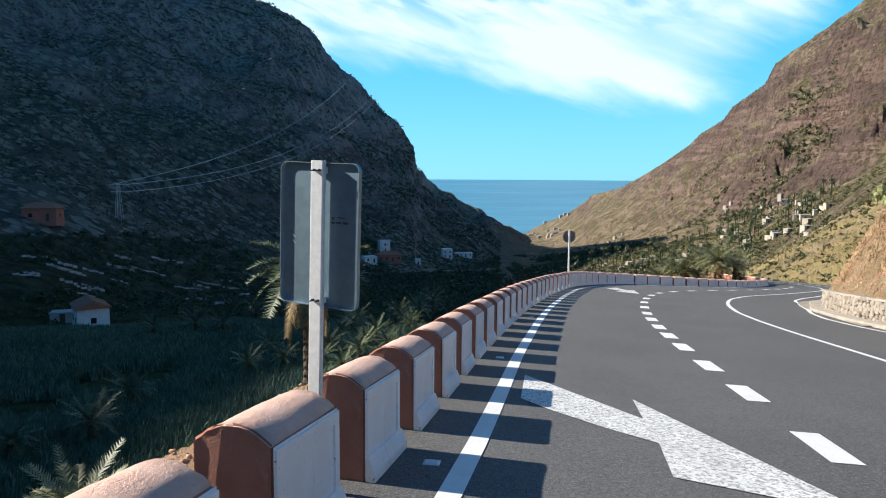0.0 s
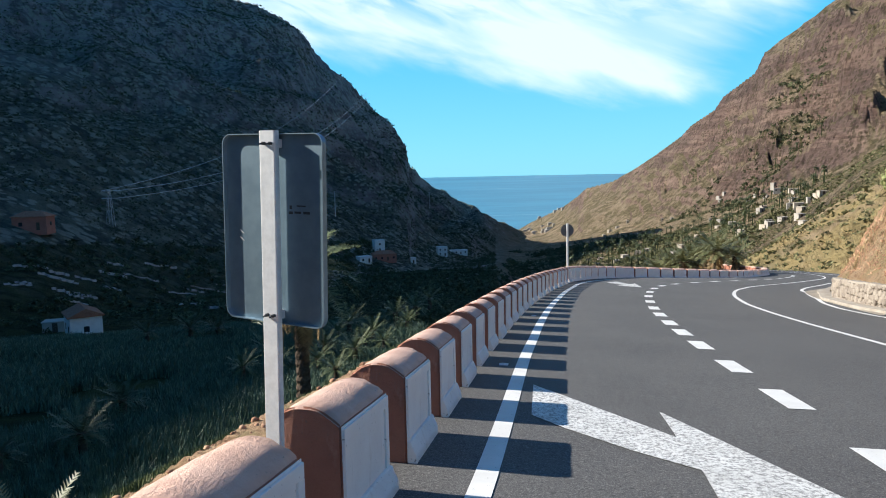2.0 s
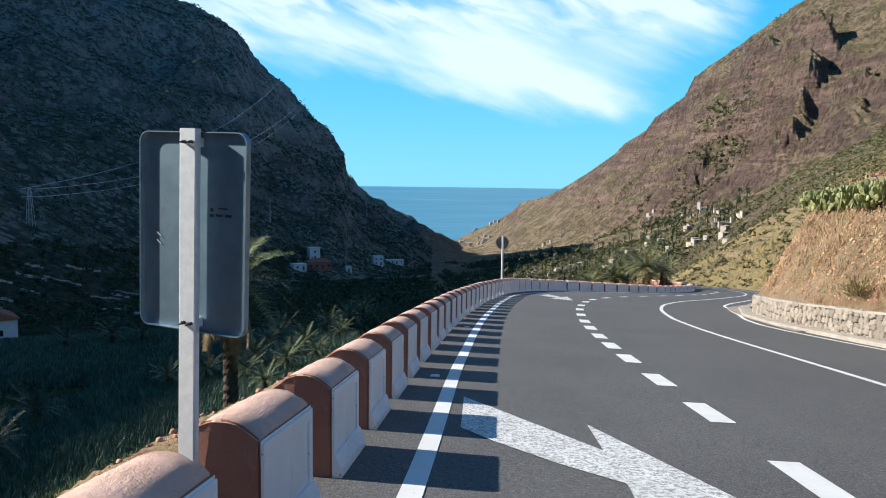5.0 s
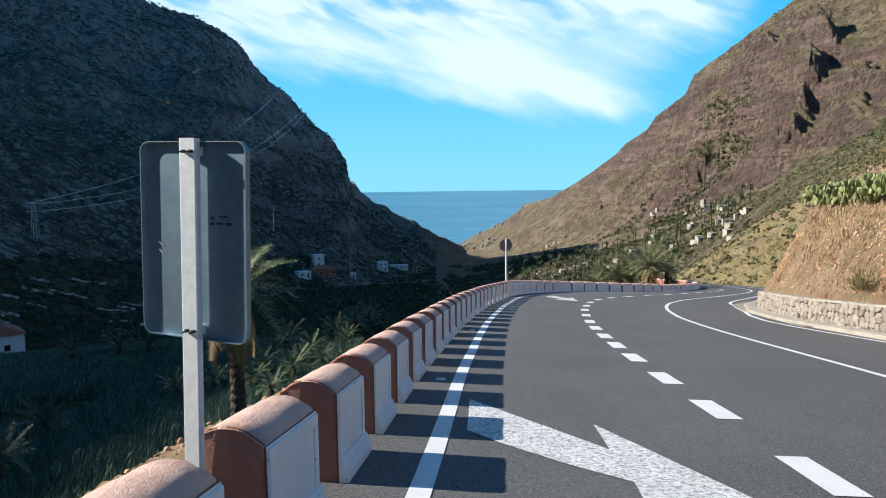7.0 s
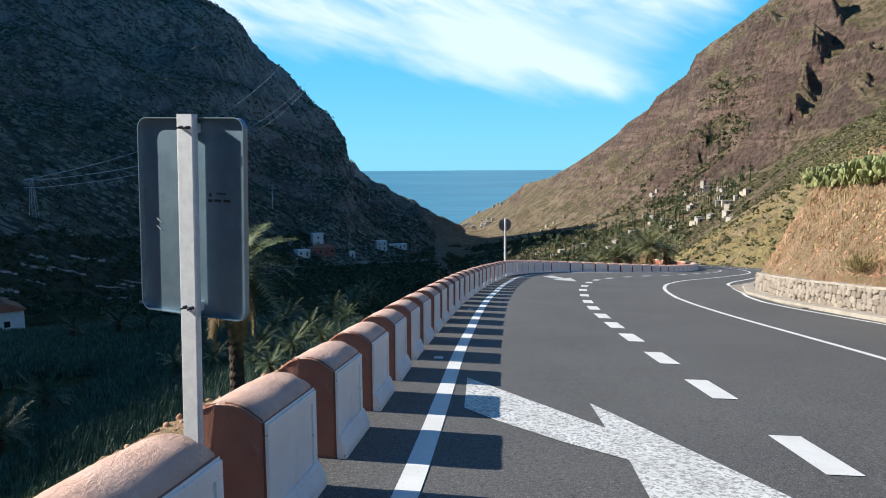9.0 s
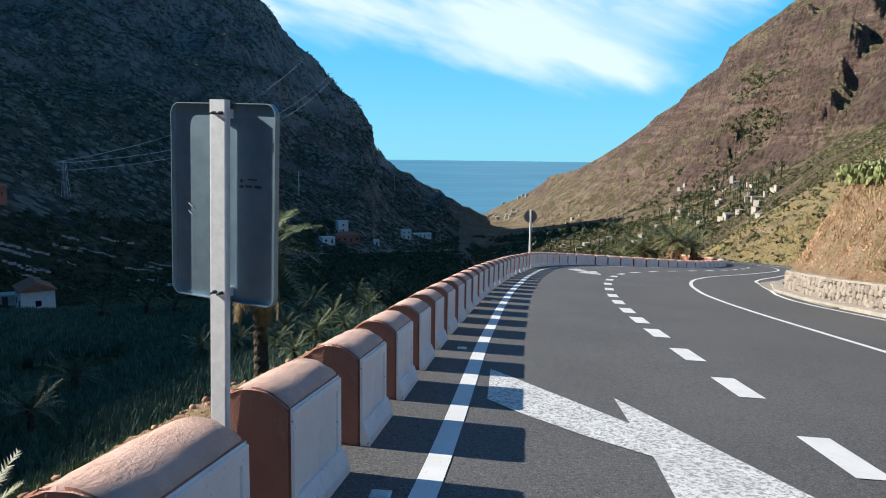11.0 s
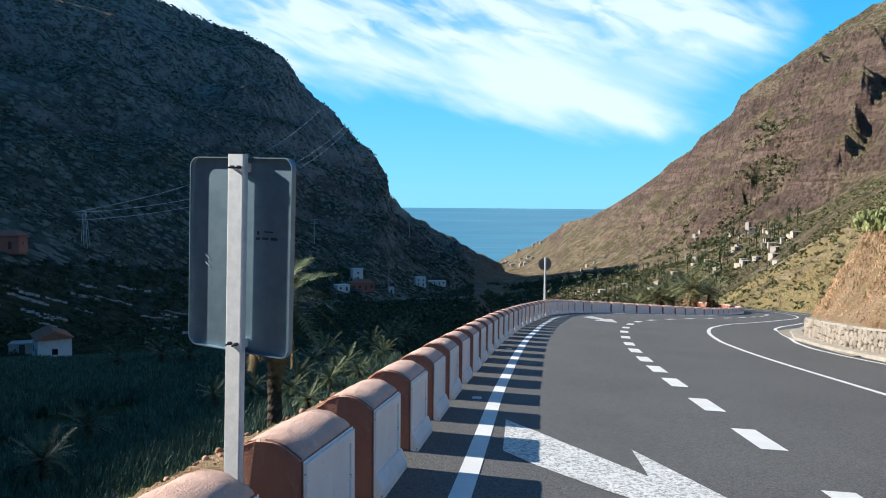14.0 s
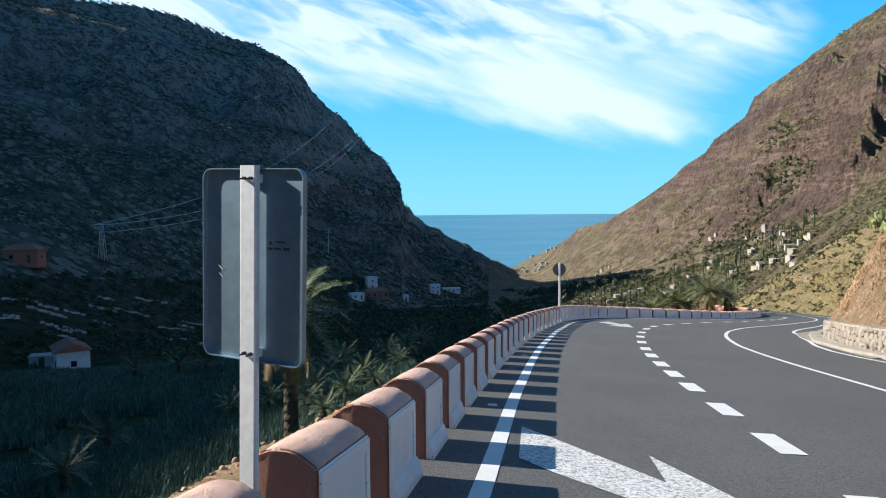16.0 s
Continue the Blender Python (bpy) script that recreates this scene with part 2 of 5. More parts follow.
# ---- the road's plan: the dashed lane line, offsets to the right of it ----
ROAD_PTS = np.array([(-3.5, -34), (-1.0, -19), (1.4, -6), (3.47, 4.72), (4.27, 9.0), (5.05, 12.7), (5.96, 16.5), (7.14, 20.6), (8.9, 25.7), (11.4, 31.0),
                     (14.8, 35.0), (18.6, 38.4), (22.6, 42.3), (26.6, 47.6), (29.3, 53.5), (30.6, 60.0), (30.8, 68.0), (29.8, 76.0)])


def spline(pts, n=24):
    p = np.vstack([2 * pts[0] - pts[1], pts, 2 * pts[-1] - pts[-2]])
    out = []
    for i in range(1, len(p) - 2):
        t = np.linspace(0, 1, n, endpoint=False)[:, None]
        a, b, c, d = p[i - 1], p[i], p[i + 1], p[i + 2]
        out.append(0.5 * (2 * b + (c - a) * t + (2 * a - 5 * b + 4 * c - d) * t ** 2 + (3 * b - a - 3 * c + d) * t ** 3))
    return np.vstack(out + [pts[-1:]])


_c = spline(ROAD_PTS)
_s = np.concatenate([[0], np.cumsum(np.linalg.norm(np.diff(_c, axis=0), axis=1))])
ROAD_S = np.arange(0, _s[-1], 0.5)
ROAD_XY = np.stack([np.interp(ROAD_S, _s, _c[:, 0]), np.interp(ROAD_S, _s, _c[:, 1])], 1)
for _ in range(6):
    ROAD_XY[1:-1] = 0.25 * ROAD_XY[:-2] + 0.5 * ROAD_XY[1:-1] + 0.25 * ROAD_XY[2:]
_t = np.gradient(ROAD_XY, axis=0)
ROAD_T = _t / np.linalg.norm(_t, axis=1)[:, None]
ROAD_N = np.stack([ROAD_T[:, 1], -ROAD_T[:, 0]], 1)   # to the right
S0 = float(ROAD_S[np.argmin(np.abs(ROAD_XY[:, 1] - 5.2))])


def road_z(x, y):
    return -0.05 * x - 0.10 * y


def on_road(s, off, lift=0.0):
    x = np.interp(s, ROAD_S, ROAD_XY[:, 0]) + off * np.interp(s, ROAD_S, ROAD_N[:, 0])
    y = np.interp(s, ROAD_S, ROAD_XY[:, 1]) + off * np.interp(s, ROAD_S, ROAD_N[:, 1])
    return Vector((float(x), float(y), float(road_z(x, y)) + lift))


def heading(s):
    return math.degrees(math.atan2(float(np.interp(s, ROAD_S, ROAD_T[:, 0])), float(np.interp(s, ROAD_S, ROAD_T[:, 1]))))


def road_offset(x, y):
    """Arc length and signed offset (right positive) of the nearest road point."""
    best, s, o = np.full(x.shape, 1e9), np.zeros(x.shape), np.zeros(x.shape)
    last = len(ROAD_S) - 1
    steps = [(ROAD_XY[k], ROAD_T[k], ROAD_N[k], ROAD_S[k]) for k in range(0, last, 2)]
    steps += [(ROAD_XY[last] + ROAD_T[last] * q, ROAD_T[last], ROAD_N[last], ROAD_S[last] + q) for q in range(0, 160, 3)]
    steps += [(ROAD_XY[0] - ROAD_T[0] * q, ROAD_T[0], ROAD_N[0], ROAD_S[0] - q) for q in range(3, 160, 3)]
    for p, t, n, at in steps:
        dx, dy = x - p[0], y - p[1]
        d2 = dx * dx + dy * dy
        hit = d2 < best
        best = np.where(hit, d2, best)
        s = np.where(hit, at + dx * t[0] + dy * t[1], s)
        o = np.where(hit, np.sign(dx * n[0] + dy * n[1]) * np.sqrt(d2), o)
    return s, o


WALL_FROM, WALL_TO = S0 - 26, S0 + 22.2                  # arc lengths of the stone wall


# offsets of the painted lines, of the parapet's face and of the stone wall along the road
def edge_off(s):
    return np.interp(s - S0, [-9, -4, -1.4, 1.2, 3.7, 6, 9.9, 13, 16, 19, 21.7, 26.6, 32, 40], [-3.15, -3.03, -2.93, -2.86, -2.79, -2.72, -2.67, -2.68, -2.72, -2.84, -2.98, -3.5, -4.1, -1.7])


def parapet_off(s):
    far = np.interp(s - S0, [22, 24, 27, 30, 33, 35, 38, 42, 48, 55, 65], [-3.57, -3.75, -4.25, -4.7, -4.7, -4.0, -2.9, -2.1, -1.7, -1.5, -1.5])
    return np.where(s - S0 < 22, edge_off(s) - 0.575, far)


def solid_off(s):
    return np.interp(s - S0, [-10, 4.6, 5.8, 7.8, 10.7, 13, 16.4, 21.3, 27.4, 34, 41.6, 54], [3.45, 3.41, 3.38, 3.28, 3.10, 2.97, 2.83, 2.92, 3.2, 2.9, 2.1, 1.9])


def right_off(s):
    return np.interp(s - S0, [-10, 8, 10.3, 11.7, 14.2, 16.2, 18.5, 21, 26, 34.8, 39.5, 54], [6.9, 6.5, 6.15, 5.9, 5.47, 5.27, 5.35, 5.6, 5.7, 4.6, 3.8, 3.6])


def wall_off(s):
    return np.interp(s - S0, [-26, 0, 8, 11, 13, 16, 20.5, 24, 30, 36, 45], [7.6, 7.5, 7.1, 6.75, 6.5, 6.1, 6.02, 6.4, 6.5, 5.8, 5.0])


# ---- the land ----
# unseen ridges at the left and behind are raised to block sun and sky
SKY_L = np.array([(-180, 14), (-120, 23), (-95, 27.1), (-75, 27.9), (-60, 25.9), (-48, 24.0), (-37, 22), (-32, 16.5), (-27.3, 15.1), (-19.8, 14.6), (-17, 14.2), (-14.45, 13.55), (-11.1, 12.9), (-9.4, 11.8), (-8.2, 10.9),
                  (-6.8, 9.3), (-4.8, 7.4), (-3.0, 5.8), (-2.0, 4.5), (-0.8, 3.35), (0.05, 2.1), (0.15, 0.75), (1.5, -0.6), (2.7, -1.4), (4.4, -2.4), (5.9, -3.45), (7.4, -4.6), (8.9, -5.8), (12, -7)])
SKY_R = np.array([(5, -7.5), (8.0, -5.2), (9.8, -4.1), (12.3, -2.95), (13.6, -2.0), (14.2, -1.4), (16.2, -0.9), (17.7, -0.1), (19.4, 1.0), (21.3, 2.4), (22.0, 3.2), (23.6, 4.25), (24.2, 5.2), (26.3, 6.75),
                  (26.9, 8.1), (28.5, 9.25), (30.2, 10.4), (32, 11.7), (33.3, 12.5), (35, 13.5), (45, 16), (70, 21), (120, 20), (180, 14)])
# spurs of the sunlit side, steep on their far flank: bearing and height angle of head and foot, rise, widths before and behind in degrees
SPURS = [(31.6, 9.9, 31.0, 7.2, 17, 2.6, 1.0), (35.6, 9.4, 33.8, 3.6, 26, 4.0, 1.3), (33.6, 2.8, 32.0, -0.8, 24, 4.5, 1.0), (28.3, 2.6, 25.7, -0.8, 15, 3.0, 0.9),
         (30.9, 5.0, 29.6, 2.9, 10, 1.6, 0.8), (25.0, 3.4, 23.4, 0.2, 7, 2.0, 0.9), (21.2, 1.0, 19.0, -2.2, 6, 2.0, 0.9), (29.2, 7.8, 28.0, 5.2, 9, 1.8, 0.8), (37.6, 7.0, 36.4, 2.2, 14, 2.0, 1.2)]
# cliff bands: bearings, height angles of the middle, half thickness, rise
BANDS = [((12, 21, 23.4, 26.7, 30.6, 36), (-2.4, 1.7, 2.9, 3.2, 4.1, 5.6), 1.0, 34), ((24, 26.4, 28.5, 31.3, 34, 38), (5.9, 7.1, 7.8, 8.6, 8.2, 8.2), 0.9, 32),
         ((22, 26, 30, 34, 38), (3.0, 5.0, 5.8, 6.5, 6.8), 0.5, 14), ((18, 24, 28, 33, 38), (-1.5, 0.5, 1.0, 1.7, 3.0), 0.5, 12), ((28, 33, 38), (9.6, 10.9, 11.6), 0.6, 14)]
SEA_Z = -186.0


def floor_z(y):
    return np.where(y > 0, -10.5 - 215 * (1 - np.exp(-np.maximum(y, 0) / 1800)), -10.5 - 0.11 * y)


def tan_deg(a):
    return np.tan(np.radians(a))


def land(x, y):
    """Height of the ground."""
    r = np.hypot(x, y) + 1e-6
    az = np.degrees(np.arctan2(x, y))
    eye = 1.55
    fz = floor_z(np.minimum(y, 3000))
    # slope of the shaded side
    r0 = np.interp(az, [-180, -90, -60, -40, -27, -20, -10, 0, 5, 8, 12], [85, 78, 88, 112, 150, 195, 270, 380, 520, 900, 1500])
    r1 = np.interp(az, [-180, -90, -40, -25, -10, 0, 0.6, 4, 7.5, 12], [450, 520, 640, 720, 820, 930, 1150, 1400, 1900, 2300])
    s_l = np.interp(az, SKY_L[:, 0], SKY_L[:, 1])
    z0 = floor_z(r0 * np.cos(np.radians(az)))
    z1 = r1 * tan_deg(s_l) + eye
    u = np.clip((r - r0) / (r1 - r0), 0, 1)
    rough_l = (ridged(x, y, 210, 6, 3) - 0.25) * 26 + (ridged(x + 40, y, 62, 5, 11) - 0.2) * 9
    left = z0 + (z1 - z0) * (0.15 * u + 0.85 * u ** 1.6)
    band = left + fbm(x, y, 160, 4, 21) * 22
    left = left + 5.0 * np.sin(band / 7.5) * sstep(u, 0.25, 0.5)
    left = left + rough_l * sstep(u, 0.02, 0.35) * (1 - 0.93 * sstep(u, 0.70, 1.0)) * np.clip(r / 600, 0.2, 1.3)
    left = np.where(r > r1, z1 - 0.30 * (r - r1) + rough_l * 0.25, left)
    left = np.where(r < r0, fz + fbm(x, y, 25, 4, 8) * 0.9, np.maximum(left, SEA_Z - 30))
    # sunlit side
    q0 = np.interp(az, [0, 9, 14, 20, 25, 28, 30, 34, 40, 90, 180], [600, 600, 450, 380, 330, 300, 260, 150, 60, 40, 60])
    qm = np.interp(az, [0, 9, 14, 20, 28, 36, 60, 180], [1500, 1400, 1000, 800, 620, 560, 300, 200])
    q1 = np.interp(az, [0, 9, 14, 20, 27, 35, 60, 180], [2300, 2000, 1400, 1080, 890, 860, 700, 500])
    e0 = np.interp(az, [0, 9, 14, 20, 25, 28, 30, 34, 40, 60, 180], [-7.8, -7.8, -8.0, -8.0, -7.6, -5.8, -4.8, -2.2, -0.5, 5, 3])
    em = np.interp(az, [0, 9, 14, 20, 24, 28.5, 33, 37, 45, 60, 180], [-5.8, -5.6, -5.2, -4.4, -3.3, -1.9, 0.4, 2.6, 6.5, 9, 6])
    s_r = np.interp(az, SKY_R[:, 0], SKY_R[:, 1])
    y0, ym, y1 = q0 * tan_deg(e0) + eye, qm * tan_deg(em) + eye, q1 * tan_deg(s_r) + eye
    v = np.clip((r - qm) / (q1 - qm), 0, 1)
    w = np.clip((r - q0) / (qm - q0), 0, 1)
    upper = ym + (y1 - ym) * (0.4 * v + 0.6 * v ** 1.3)
    spur = ridged(x * 0.88 - y * 0.47 + fbm(x, y, 120, 3, 32) * 25, (x * 0.47 + y * 0.88) * 0.4, 170, 4, 31)
    e = np.degrees(np.arctan2(upper - eye, r)) + fbm(x, y, 90, 4, 35) * 0.55
    strata = upper + fbm(x, y, 240, 4, 41) * 26
    rough_r = (spur - 0.25) * 22 + (ridged(x, y, 75, 6, 37) - 0.2) * 6 + fbm(az * 9.0, r * 0.06, 24, 5, 34, 0.72) * 4
    flute = ridged(az * 10.0 + fbm(x, y, 60, 3, 33) * 4, e * 0.9, 5.0, 3, 38) - 0.35
    cliff = np.zeros(r.shape)
    for at, mid, half, rise in BANDS:
        q = (e - np.interp(az, at, mid)) / half
        here = sstep(az, at[0], at[0] + 1.5) * (0.35 + 0.65 * sstep(fbm(x, y, 110, 3, 44 + int(rise)), -0.35, 0.1))
        cliff = cliff + rise * here * (sstep(q, -0.3, 0.3) - np.clip((q + 2.2) / 4.4, 0, 1))
        cliff = cliff + flute * 13 * here * np.exp(-4 * q * q)
    for at, et, ab, eb, rise, before, behind in SPURS:
        axis = ab + (e - eb) * (at - ab) / (et - eb) + fbm(x, y, 60, 4, 46) * 0.7
        d = az - axis
        prof = np.where(d < 0, sstep(d, -before, 0.3), 1 - sstep(d, 0, behind))
        cliff = cliff + rise * prof * sstep(e, eb - 1.4, eb + 1.0) * (1 - sstep(e, et - 1.0, et + 1.2))
    fine = strata / 9.5 + fbm(x, y, 40, 3, 43) * 0.8
    fine = fine - np.floor(fine)
    cliff = cliff + (sstep(fine, 0.5, 0.75) - fine) * 4.5
    right = np.where(r < qm, y0 + (ym - y0) * w ** 1.2 + fbm(x, y, 60, 5, 51) * 3.5 * sstep(w, 0.0, 0.3), upper)
    tall = np.clip((y1 - ym) / 150, 0.12, 1)
    right = right + (rough_r * np.clip(r / 900, 0.2, 1.2) + cliff) * tall * sstep(v, 0.0, 0.12) * (1 - 0.92 * sstep(v, 0.80, 0.99))
    right = np.where(r > q1, y1 - 0.30 * (r - q1), right)
    right = np.where(r < q0, np.minimum(y0, 8) + fbm(x, y, 20, 4, 52) * 0.7, np.maximum(right, SEA_Z - 30))
    side = sstep(az, 7.0, 10.5) * (1 - sstep(az, 170, 180))
    side = np.where(az < -170, 0, side)
    z = np.where(r > 800, np.maximum(np.where(az < 14, left, -500), np.where(az > 4, right, -500)), left * (1 - side) + right * side)
    # the road's own ledge, the fall below it and the bank above it
    near = r < 190
    if near.any():
        xn, yn = x[near], y[near]
        s, o = road_offset(xn, yn)
        zr = road_z(xn, yn) - 0.5 * np.clip(yn - 76, 0, None) * (1 - sstep(az[near], 17, 25))
        zn, rn = z[near], r[near]
        rim = np.minimum(parapet_off(s) - 0.72, -2.4)
        d = rim - o
        steep = np.interp(s, [S0 + 2, S0 + 12], [1.15, 0.57])
        fall = zr - 0.22 - np.clip(d - np.interp(s, [S0 + 1, S0 + 8], [1.2, 0.85]), 0, None) * steep + fbm(xn, yn, 7, 4, 61) * 0.5 * sstep(d, 0.6, 4) + fbm(xn, yn, 1.2, 3, 62) * 0.06
        low = np.minimum(zn, road_z(xn, yn) - 1.5)
        out = np.maximum(fall, low)
        db = o - wall_off(s) - 0.25
        end = sstep(s, S0 + 22.5, S0 + 36)
        k1 = 1.6 * (1 - end) + 0.52 * end
        top = 3.4 * (1 - end) + 9.0 * end
        rag = fbm(xn, yn, 6, 5, 71) * 1.0 + ridged(xn, yn, 1.6, 4, 73) * 0.42 + fbm(xn, yn, 0.7, 3, 74) * 0.22
        bank = zr + 0.72 * (1 - end) + np.clip(db, 0, None) * k1 + rag * sstep(db, 0.1, 1.5)
        cap = zr + 0.72 + top + (0.06 + 0.16 * end) * np.clip(db - top / k1, 0, None) + rag * 0.6
        bank = np.minimum(bank, cap)
        bl = sstep(rn, 75, 170)
        inn = bank * (1 - bl) + zn * bl
        zz = np.where(o < rim, out, np.where(db > 0, inn, zr - 0.12))
        zz = np.where((yn > 77) & (az[near] < 25), np.maximum(zz, low), zz)
        z = z.copy()
        z[near] = zz
    return z


def make_land():
    az = np.concatenate([np.arange(-180, -36, 2.5), np.arange(-36, 13, 0.12), np.arange(13, 37, 0.065), np.arange(37, 44, 0.12), np.arange(44, 180, 2.5)])
    rr = [2.0]
    while rr[-1] < 3600:
        rr.append(rr[-1] * (1.0125 if rr[-1] < 170 else 1.0062 if rr[-1] < 1250 else 1.014 if rr[-1] < 2100 else 1.05) if rr[-1] > 12 else rr[-1] + 0.16)
    rr = np.array(rr)
    A, Rr = np.meshgrid(np.radians(az), rr)
    x, y = Rr * np.sin(A), Rr * np.cos(A)
    z = land(x, y)
    n, m = x.shape
    verts = np.stack([x, y, z], -1).reshape(-1, 3)
    i = np.arange(n * m).reshape(n, m)
    nxt = np.roll(i, -1, axis=1)
    quads = np.stack([i[:-1], i[1:], nxt[1:], nxt[:-1]], -1).reshape(-1, 4)
    me = bpy.data.meshes.new("ground")
    me.vertices.add(len(verts) + 1)
    c = verts[i[0]].mean(axis=0)
    me.vertices.foreach_set("co", np.vstack([verts, c]).astype(np.float32).ravel())
    fan = np.stack([np.full(m, n * m), i[0], nxt[0]], -1)
    loops = np.concatenate([quads.ravel(), fan.ravel()])
    me.loops.add(len(loops))
    me.loops.foreach_set("vertex_index", loops.astype(np.int32))
    me.polygons.add(len(quads) + m)
    me.polygons.foreach_set("loop_start", np.concatenate([np.arange(len(quads)) * 4, len(quads) * 4 + np.arange(m) * 3]).astype(np.int32))
    me.polygons.foreach_set("use_smooth", [True] * (len(quads) + m))
    me.update()
    me.validate()
    me.materials.append(LAND)
    ob = new("ground", me)
    return tagged(ob, "dry rocky valley sides with scrub and terraces", "ground", kind="structure")


def make_land_material():
    m = Mat("dry_land", 0.95, spec=0.08)
    sep = m.node("ShaderNodeSeparateXYZ")
    m.link(m.co, sep.inputs[0])
    X, Y, Z = sep.outputs
    v = m.node("ShaderNodeVectorMath")
    v.operation = "LENGTH"
    m.link(m.co, v.inputs[0])
    rad = v.outputs["Value"]
    bearing = m.math("ARCTAN2", X, Y)
    slope = m.slope()
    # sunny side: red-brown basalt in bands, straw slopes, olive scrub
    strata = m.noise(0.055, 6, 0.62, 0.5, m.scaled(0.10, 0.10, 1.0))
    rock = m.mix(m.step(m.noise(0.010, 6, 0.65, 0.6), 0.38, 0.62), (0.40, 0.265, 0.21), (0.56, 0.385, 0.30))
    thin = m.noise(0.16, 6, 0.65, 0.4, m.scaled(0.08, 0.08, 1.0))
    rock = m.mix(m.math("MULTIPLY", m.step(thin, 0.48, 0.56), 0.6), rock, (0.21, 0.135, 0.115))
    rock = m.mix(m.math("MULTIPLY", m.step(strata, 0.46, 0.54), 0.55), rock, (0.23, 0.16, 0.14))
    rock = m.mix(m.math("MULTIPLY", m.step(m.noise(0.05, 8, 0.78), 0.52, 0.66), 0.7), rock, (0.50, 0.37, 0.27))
    # near-black upright streaks, painted as the shade inside crevices
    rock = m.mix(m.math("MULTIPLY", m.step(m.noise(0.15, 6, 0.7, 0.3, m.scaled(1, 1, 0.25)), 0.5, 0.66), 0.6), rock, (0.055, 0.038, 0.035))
    dry = m.mix(m.step(m.noise(0.05, 6, 0.7), 0.35, 0.65), (0.40, 0.295, 0.195), (0.53, 0.405, 0.275))
    scrub = m.mix(m.step(m.noise(0.3, 5, 0.7), 0.4, 0.6), (0.20, 0.165, 0.09), (0.31, 0.255, 0.15))
    veg = m.mix(m.step(m.noise(0.045, 7, 0.75), 0.43, 0.57), dry, scrub)
    steep = m.math("ADD", slope, m.math("MULTIPLY", m.math("SUBTRACT", m.noise(0.03, 6, 0.7), 0.5), 0.34))
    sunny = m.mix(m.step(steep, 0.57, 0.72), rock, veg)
    # single bushes: dark on the dry slopes, grey-green on the northern side
    bush = m.math("MULTIPLY", m.step(m.voronoi(0.26), 0.46, 0.30), m.step(m.noise(0.035, 5, 0.7), 0.36, 0.56))
    bush2 = m.math("MULTIPLY", m.step(m.voronoi(0.13), 0.42, 0.28), m.step(m.noise(0.02, 5, 0.7), 0.42, 0.58))
    dots = m.math("MAXIMUM", bush, bush2)
    sunny = m.mix(m.math("MULTIPLY", dots, 0.62), sunny, (0.10, 0.09, 0.05))
    hill = m.math("MULTIPLY", m.step(rad, 330, 150), m.step(m.noise(0.08, 6, 0.7), 0.34, 0.56))
    sunny = m.mix(hill, sunny, m.mix(m.noise(0.6, 5), (0.37, 0.28, 0.13), (0.50, 0.40, 0.20)))
    # northern side: dark basalt under dense dark scrub, shade worked into the tones
    dark_rock = m.mix(m.step(strata, 0.42, 0.6), (0.22, 0.19, 0.19), (0.50, 0.44, 0.42))
    dark_veg = m.mix(m.step(m.noise(0.09, 7, 0.75), 0.40, 0.60), (0.10, 0.115, 0.10), (0.25, 0.26, 0.20))
    north = m.mix(m.step(m.math("ADD", slope, m.math("MULTIPLY", m.noise(0.02, 6, 0.75), 0.6)), 0.85, 1.08), dark_rock, dark_veg)
    # rocky upper slope, painted paler to offset the shade lying on it
    crag_lift = m.math("MULTIPLY", m.step(m.math("ADD", Z, m.math("MULTIPLY", m.noise(0.012, 6, 0.7), 160.0)), 90, 210), 0.75)
    north = m.mix(crag_lift, north, m.mix(m.step(m.noise(0.11, 7, 0.75, 0.3, m.scaled(1, 1, 0.5)), 0.42, 0.6), (0.17, 0.15, 0.16), (0.62, 0.56, 0.56)))
    north = m.mix(m.math("MULTIPLY", dots, 0.85), north, (0.50, 0.52, 0.43))
    # unseen land behind takes the northern tones, to cut light bounced from it
    far = m.mix(m.math("MULTIPLY", m.step(bearing, 0.10, 0.17), m.step(bearing, 1.1, 0.9)), north, sunny)
    # cut bank: reddish earth with straw patches
    earth = m.mix(m.step(m.noise(0.45, 6, 0.65), 0.35, 0.65), (0.66, 0.395, 0.24), (0.76, 0.55, 0.35))
    earth = m.mix(m.step(m.noise(2.4, 7, 0.75), 0.50, 0.66), earth, (0.40, 0.215, 0.13))
    straw = m.mix(m.noise(1.5, 5), (0.46, 0.35, 0.17), (0.58, 0.47, 0.27))
    lowz = m.math("ADD", m.math("ADD", Z, m.math("ADD", m.math("MULTIPLY", X, 0.05), m.math("MULTIPLY", Y, 0.10))), m.math("MULTIPLY", m.noise(0.35, 5), 5.0))
    earth = m.mix(m.math("MULTIPLY", m.step(m.noise(0.7, 6, 0.7), 0.46, 0.62), m.math("ADD", m.math("MULTIPLY", m.step(lowz, 6.0, 3.0), 0.5), 0.35)), earth, straw)
    below = m.math("ADD", m.math("ADD", Z, m.math("ADD", m.math("MULTIPLY", X, 0.05), m.math("MULTIPLY", Y, 0.10))), m.math("MULTIPLY", m.math("SUBTRACT", m.noise(0.5, 5), 0.5), 0.8))
    # bright earth ends beside the viewpoint, for less bounce from behind
    cut = m.math("MULTIPLY", m.step(bearing, 0.34, 0.42), m.step(bearing, 1.1, 0.9))
    verge = m.math("MULTIPLY", m.step(below, -0.75, -0.45), m.step(below, 0.6, 0.3))
